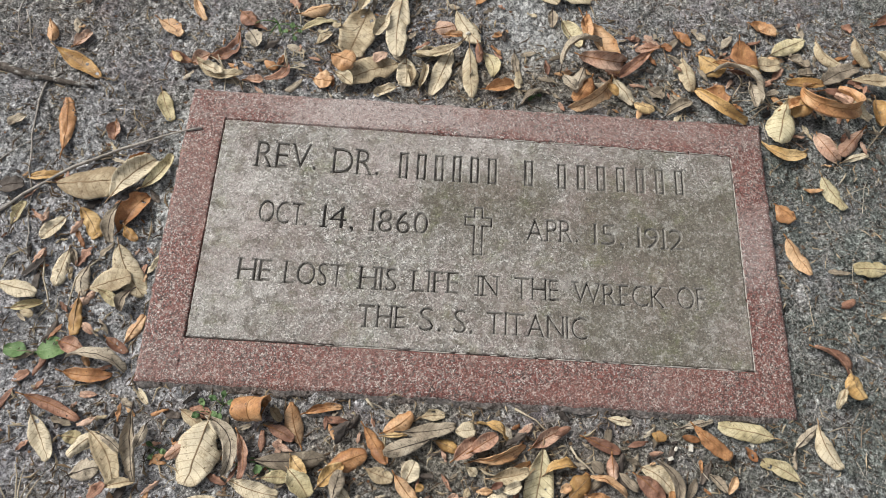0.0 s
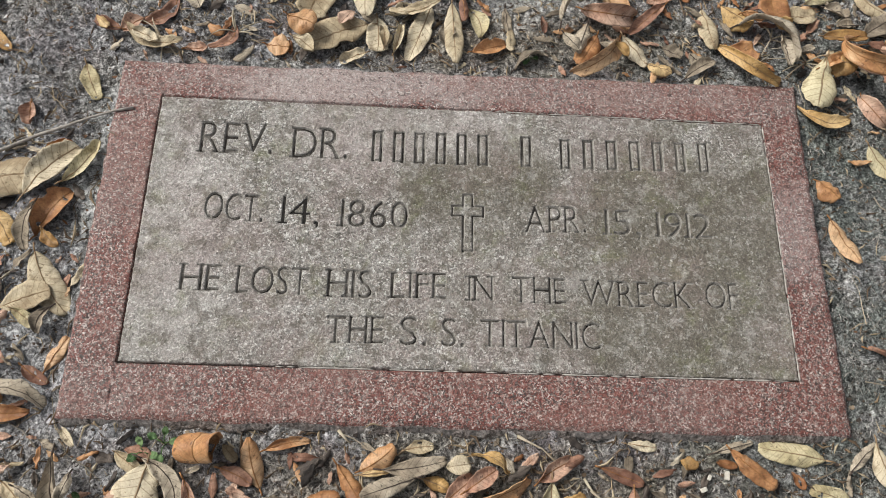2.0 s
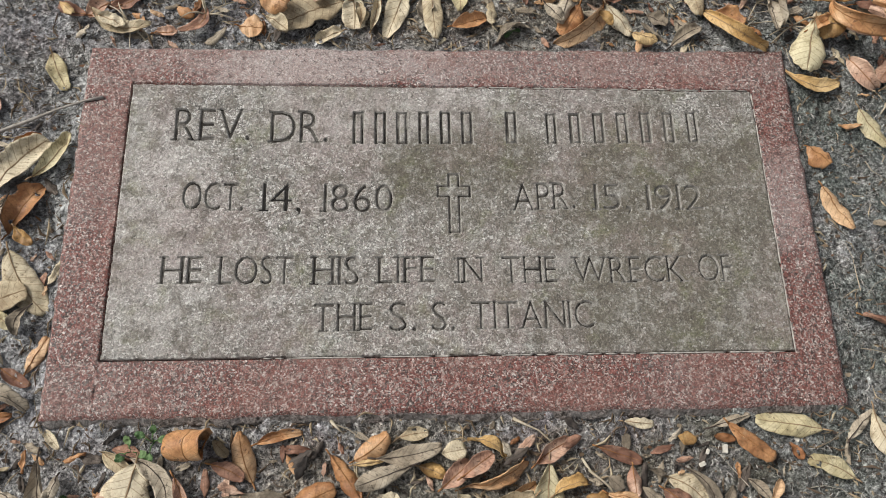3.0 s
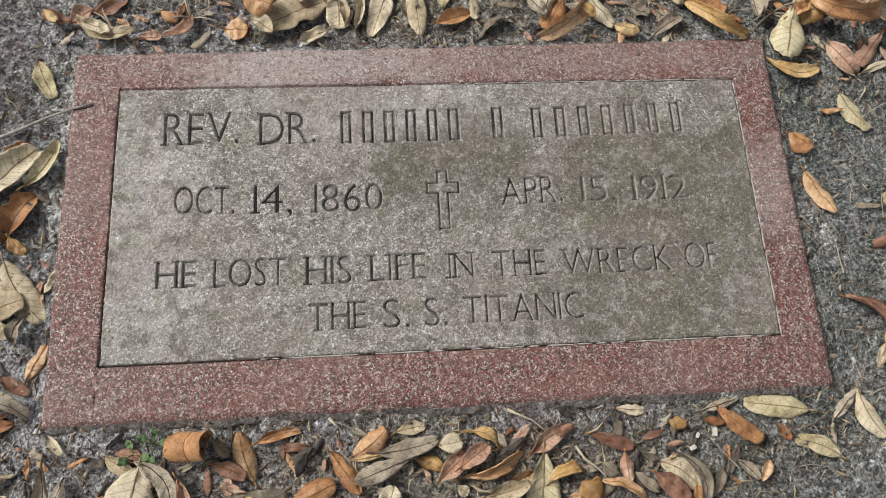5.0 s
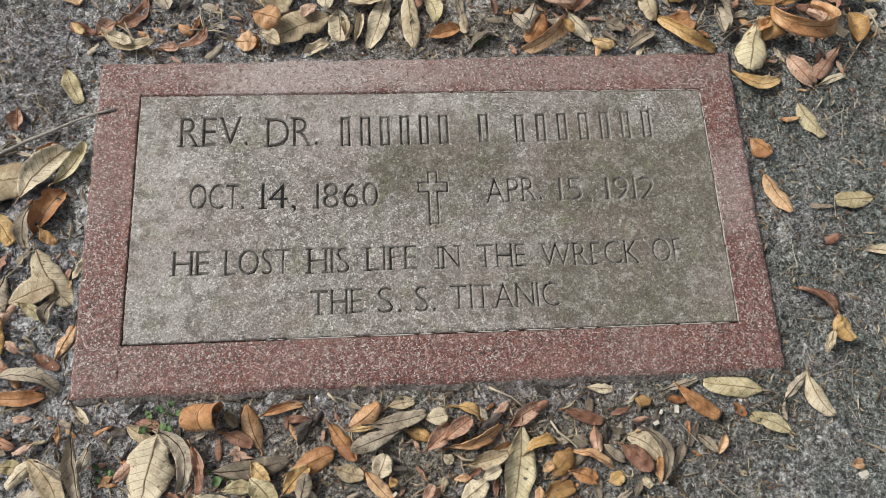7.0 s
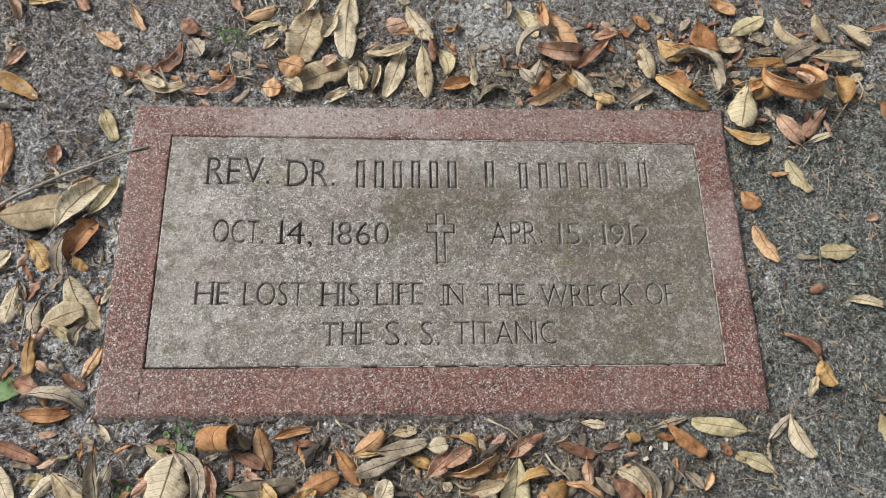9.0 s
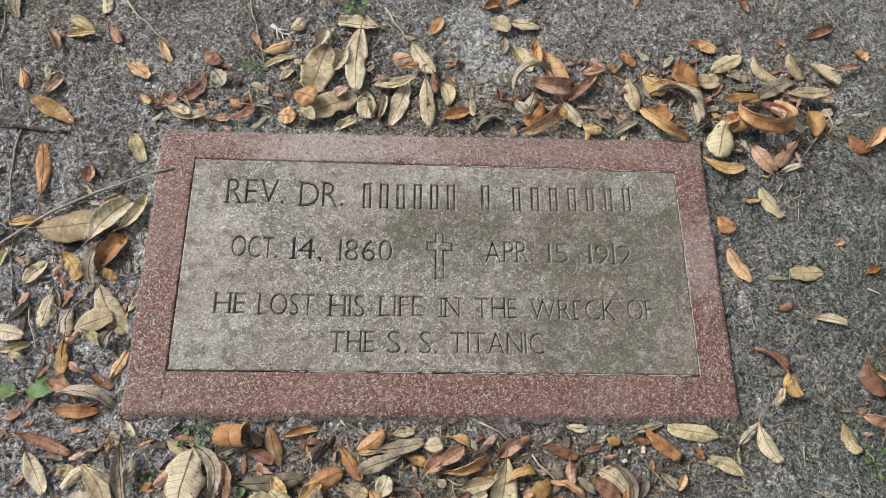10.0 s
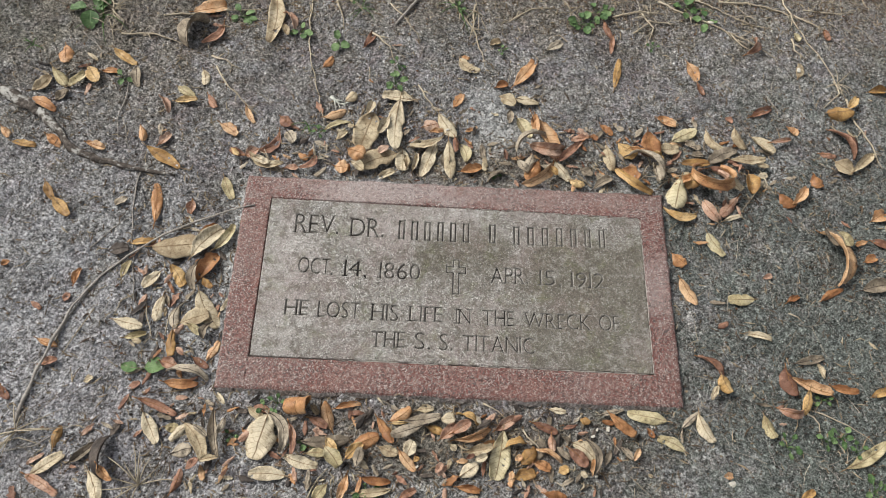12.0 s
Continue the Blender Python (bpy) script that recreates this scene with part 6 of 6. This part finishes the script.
# ---- seedlings ----
def seedling(x, y, count, size, reach):
    """Small green leaves on short stalks."""
    rnd = random.Random(int((x + 3) * 5000 + (y + 3) * 70000))
    size, reach = size * 0.8, reach * 0.65
    z = height(x, y)
    ob = empty("seedling", x, y, z)
    for k in range(count):
        a = 2 * math.pi * k / count + rnd.uniform(-0.5, 0.5)
        d = reach * rnd.uniform(0.5, 1.0)
        h = rnd.uniform(0.003, 0.009)
        c = Vector((math.cos(a) * d, math.sin(a) * d, h))
        bm = bmesh.new()
        tube(bm, [Vector((0, 0, -0.001)), c * 0.5 + Vector((0, 0, 0.003)), c], [0.0005, 0.0004, 0.0004], 5)
        part("stalk", bm, GREEN, ob)
        s = size * rnd.uniform(0.75, 1.2)
        up, line = leaf_mesh(rnd, s, s * rnd.uniform(0.7, 0.95), rnd.uniform(-30, 40), rnd.uniform(0.2, 0.6), 0.0, 0.85, 8, 4)
        turn = Matrix.Rotation(a, 3, "Z") @ Matrix.Rotation(rnd.uniform(-0.35, 0.35), 3, "X") @ Matrix.Rotation(rnd.uniform(-0.3, 0.3), 3, "Y")
        bm = bmesh.new()
        uv = bm.loops.layers.uv.new("uv")
        away = Vector((math.cos(a), math.sin(a), 0)) * s * 0.5
        for skin in (0.0, 0.0004):
            vs = [[bm.verts.new(c + away + turn @ (p - n * skin)) for p, n in row] for row in up]
            for y1 in range(8):
                for x1 in range(4):
                    ids = [(y1, x1), (y1, x1 + 1), (y1 + 1, x1 + 1), (y1 + 1, x1)]
                    f = bm.faces.new([vs[q][w] for q, w in (ids if skin == 0 else ids[::-1])])
                    f.smooth = True
                    for lp, (q, w) in zip(f.loops, ids if skin == 0 else ids[::-1]):
                        lp[uv].uv = (w / 4, q / 8)
        part("leaf_blade", bm, GREEN_LEAF, ob)
    return tagged(ob, "small fresh green seedling sprouting from grey sand", "seedling", "green seedlings")


seedling(-0.592, 0.597, 4, 0.04, 0.012)
seedling(-0.356, 0.606, 6, 0.018, 0.016)
seedling(-0.258, 0.583, 4, 0.016, 0.01)
seedling(-0.197, 0.565, 3, 0.017, 0.01)
seedling(-0.099, 0.526, 4, 0.01, 0.01)
seedling(-0.102, 0.492, 6, 0.016, 0.014)
seedling(0.203, 0.639, 7, 0.018, 0.018)
seedling(0.229, 0.665, 6, 0.02, 0.018)
seedling(0.249, 0.673, 3, 0.011, 0.01)
seedling(0.383, 0.683, 4, 0.022, 0.014)
seedling(0.415, 0.661, 4, 0.02, 0.014)
seedling(0.321, 0.601, 4, 0.01, 0.012)
seedling(-0.401, 0.021, 2, 0.03, 0.012)
seedling(-0.101, -0.119, 6, 0.009, 0.018)
seedling(-0.239, -0.022, 3, 0.01, 0.008)
seedling(-0.223, -0.016, 4, 0.009, 0.012)
seedling(-0.275, -0.057, 3, 0.009, 0.01)
seedling(0.069, 0.571, 4, 0.008, 0.01)
seedling(-0.211, 0.390, 4, 0.008, 0.01)
seedling(-0.515, 0.468, 3, 0.013, 0.009)
seedling(0.443, -0.042, 6, 0.01, 0.016)
seedling(0.501, 0.021, 5, 0.009, 0.012)
seedling(0.518, -0.028, 6, 0.01, 0.016)
seedling(0.534, -0.046, 4, 0.01, 0.012)
seedling(0.498, -0.033, 4, 0.01, 0.012)
seedling(0.550, -0.095, 6, 0.014, 0.018)
seedling(0.057, 0.334, 3, 0.007, 0.006)
seedling(-0.198, -0.061, 3, 0.008, 0.008)
seedling(0.218, 0.646, 3, 0.011, 0.012)
seedling(-0.179, -0.067, 2, 0.012, 0.006)
seedling(-0.172, 0.650, 3, 0.012, 0.01)
seedling(-0.007, 0.650, 4, 0.01, 0.012)


def grass_tuft(x, y, count, length, mat, label):
    """Thin arching blades from one root."""
    rnd = random.Random(int((x + 3) * 9000 + (y + 3) * 40000))
    ob = empty("grass_tuft", x, y, height(x, y))
    for k in range(count):
        a, l, h = rnd.uniform(0, 6.283), length * rnd.uniform(0.5, 1.1), rnd.uniform(0.1, 0.35)
        d = Vector((math.cos(a), math.sin(a), 0))
        bend = Vector((-d.y, d.x, 0)) * rnd.uniform(-0.3, 0.3) * l
        pts = [d * (l * t) + bend * t * t + Vector((0, 0, l * h * math.sin(math.pi * (0.12 + 0.83 * t)) - 0.001)) for t in (0, 0.25, 0.5, 0.75, 1)]
        bm = bmesh.new()
        tube(bm, pts, [0.0007, 0.0008, 0.0007, 0.0005, 0.0002], 4)
        part("blade", bm, mat, ob)
    return tagged(ob, label, "grass", "grass tufts")


grass_tuft(-0.572, 0.587, 12, 0.05, GREEN, "thin green grass blades growing from the sand")
grass_tuft(-0.557, 0.600, 10, 0.06, STRAW, "wisp of pale dry grass on the sand")
grass_tuft(-0.186, 0.652, 8, 0.05, STRAW, "wisp of pale dry grass on the sand")
grass_tuft(-0.166, 0.636, 6, 0.035, GREEN, "thin green grass blades growing from the sand")
grass_tuft(-0.005, 0.656, 9, 0.05, GREEN, "thin green grass blades growing from the sand")
grass_tuft(0.027, 0.647, 6, 0.05, STRAW, "wisp of pale dry grass on the sand")
grass_tuft(-0.377, -0.120, 9, 0.06, STRAW, "wisp of pale dry grass on the sand")
grass_tuft(-0.101, -0.119, 12, 0.025, GREEN, "thin green grass blades growing from the sand")
grass_tuft(-0.535, -0.064, 9, 0.06, STRAW, "wisp of pale dry grass on the sand")
grass_tuft(0.322, 0.668, 8, 0.04, STRAW, "wisp of pale dry grass on the sand")
grass_tuft(0.185, 0.661, 7, 0.04, STRAW, "wisp of pale dry grass on the sand")
grass_tuft(-0.666, 0.522, 5, 0.03, GREEN, "thin green grass blades growing from the sand")
grass_tuft(0.492, 0.683, 7, 0.04, STRAW, "wisp of pale dry grass on the sand")
grass_tuft(0.403, 0.688, 6, 0.035, GREEN, "thin green grass blades growing from the sand")
grass_tuft(-0.229, 0.404, 6, 0.03, GREEN, "thin green grass blades growing from the sand")
grass_tuft(0.324, 0.348, 8, 0.035, STRAW, "wisp of pale dry grass on the sand")
grass_tuft(0.296, 0.376, 6, 0.03, STRAW, "wisp of pale dry grass on the sand")
grass_tuft(-0.276, 0.336, 8, 0.03, STRAW, "wisp of pale dry grass on the sand")
grass_tuft(-0.211, 0.345, 7, 0.03, STRAW, "wisp of pale dry grass on the sand")
grass_tuft(0.627, 0.551, 7, 0.04, STRAW, "wisp of pale dry grass on the sand")
grass_tuft(-0.553, 0.560, 6, 0.04, STRAW, "wisp of pale dry grass on the sand")


# ---- loose litter that nobody could count ----
def scatter(name, mat, label, count, make, seed, near_leaves=False):
    r = np.random.default_rng(seed)
    verts, faces = [], []
    dens = 0.5 + 0.5 * np.clip(field(shape, GSTEP, 0.02, 0.25, seed + 50, 1.0), -1, 1)
    if near_leaves:
        dens = np.clip(soft_cover * 1.6 + 0.06 + 0.8 * np.clip((gys - 0.58) / 0.12, 0, 1)[:, None], 0, 1)
    xs_, ys_ = r.uniform(-0.86, 0.98, count * 2), r.uniform(-0.24, 0.9, count * 2)
    dens = dens * (1 - 0.85 * np.exp(-(((gxs - 0.055) / 0.05)[None] ** 2 + ((gys - 0.445) / 0.05)[:, None] ** 2) ** 2))
    jj, ii = cell(xs_, ys_)
    keep = (dens[jj, ii] > r.random(count * 2)) & (near[jj, ii] > 0.002) & (rest[jj, ii] - ground_z[jj, ii] < 0.0008)
    for x, y, z in zip(xs_[keep], ys_[keep], ground_z[jj, ii][keep]):
        v, f = make(r)
        k = len(verts)
        verts += [(x + a, y + b, z + c) for a, b, c in v]
        faces += [[k + i for i in q] for q in f]
    me = bpy.data.meshes.new(name)
    me.from_pydata(verts, [], faces)
    me.materials.append(mat)
    return tagged(new(name, me), label, name.replace("_", " "), kind="stuff")


def fibre(r):
    a, l, w = r.uniform(0, 6.283), r.uniform(0.003, 0.011) * r.uniform(0.5, 1.2), r.uniform(0.00022, 0.00055)
    c, s = math.cos(a), math.sin(a)
    h, bow = r.uniform(0.0003, 0.0020), r.uniform(-0.25, 0.25) * l
    v = [(-c * l / 2, -s * l / 2, 0.0002), (-s * (bow + w), c * (bow + w), h), (-s * (bow - w), c * (bow - w), h), (-s * bow, c * bow, h + w * 1.3), (c * l / 2, s * l / 2, r.uniform(0, 0.002))]
    return v, [(0, 2, 3), (0, 3, 1), (4, 3, 2), (4, 1, 3), (0, 1, 2), (4, 2, 1)]


def chip(r):
    n, size = 5, r.uniform(0.0008, 0.0028) * r.uniform(0.6, 1.4)
    a0, t1, t2 = r.uniform(0, 6.283), r.uniform(-0.5, 0.5), r.uniform(-0.5, 0.5)
    v = []
    for k in range(n):
        a = a0 + 6.283 * k / n
        d = size * r.uniform(0.6, 1.1) * (1.0 if k % 2 else 0.75)
        v.append((math.cos(a) * d, math.sin(a) * d * 0.7, 0.0006 + math.cos(a) * d * t1 * 0.6 + math.sin(a) * d * t2 * 0.6))
    v += [(x, y, z - 0.0003) for x, y, z in v]
    return v, [tuple(range(n)), tuple(range(2 * n - 1, n - 1, -1))] + [(k, k + n, (k + 1) % n + n, (k + 1) % n) for k in range(n)]


def grain(r):
    d = r.uniform(0.0003, 0.0008)
    q = [r.uniform(0.7, 1.3) * d for _ in range(6)]
    v = [(q[0], 0, d * 0.4), (0, q[1], d * 0.4), (-q[2], 0, d * 0.4), (0, -q[3], d * 0.4), (0, 0, d * 0.4 + q[4] * 0.8), (0, 0, -d)]
    return v, [(0, 1, 4), (1, 2, 4), (2, 3, 4), (3, 0, 4), (1, 0, 5), (2, 1, 5), (3, 2, 5), (0, 3, 5)]


scatter("dead_fibres", litter_material("dead grass and root fibres", (0.06, 0.052, 0.045), (0.30, 0.285, 0.26), (0.17, 0.155, 0.14), (0.40, 0.385, 0.36), (0.09, 0.077, 0.065), (0.44, 0.42, 0.39), (0.22, 0.19, 0.155)),
        "matted dead grass fibres and rootlets on sand", 76000, fibre, 61)
scatter("leaf_crumbs", litter_material("crumbled leaf", (0.05, 0.038, 0.03), (0.12, 0.085, 0.06), (0.20, 0.14, 0.09), (0.08, 0.06, 0.048), (0.28, 0.22, 0.15), (0.15, 0.08, 0.045), (0.04, 0.031, 0.026)),
        "crumbs of broken leaf and bark on sand", 30000, chip, 62, True)
scatter("sand_grains", litter_material("coarse sand grain", (0.30, 0.295, 0.285), (0.42, 0.415, 0.40), (0.22, 0.217, 0.21), (0.55, 0.545, 0.53), (0.14, 0.135, 0.13)),
        "coarse pale sand grains on the soil", 26000, grain, 63)


def strawlet(r):
    v, f = fibre(r)
    k = r.uniform(1.5, 2.6)
    return [(a * k, b * k, c * 1.6) for a, b, c in v], f


scatter("dry_grass", litter_material("short brown dry grass", (0.10, 0.07, 0.045), (0.20, 0.145, 0.09), (0.32, 0.25, 0.16), (0.42, 0.35, 0.24), (0.14, 0.10, 0.07)),
        "short brown dry grass and rootlets between the leaves", 20000, strawlet, 64, True)


def root_hair(r):
    """A long thin pale stem, bent three times."""
    a, l, w = r.uniform(0, 6.283), r.uniform(0.006, 0.019), r.uniform(0.00028, 0.0006)
    x = y = 0.0
    v, f = [], []
    for k in range(4):
        s, c = math.sin(a), math.cos(a)
        z, wk = 0.0012 + r.uniform(0, 0.0022), w * (1 - 0.22 * k)
        v += [(x - s * wk, y + c * wk, z), (x + s * wk, y - c * wk, z), (x, y, z + wk * 1.5)]
        x, y, a = x + c * l, y + s * l, a + r.uniform(-0.5, 0.5)
        if k:
            i = 3 * k
            f += [(i - 3, i - 1, i + 2, i), (i - 1, i - 2, i + 1, i + 2), (i - 2, i - 3, i, i + 1)]
    return v, f + [(0, 1, 2), (9, 11, 10)]


scatter("dry_stems", litter_material("thin pale dry stem", (0.38, 0.33, 0.25), (0.26, 0.215, 0.16), (0.47, 0.43, 0.35), (0.17, 0.135, 0.10), (0.31, 0.28, 0.23)),
        "thin pale dry stems and root hairs lying on sand", 1500, root_hair, 65)
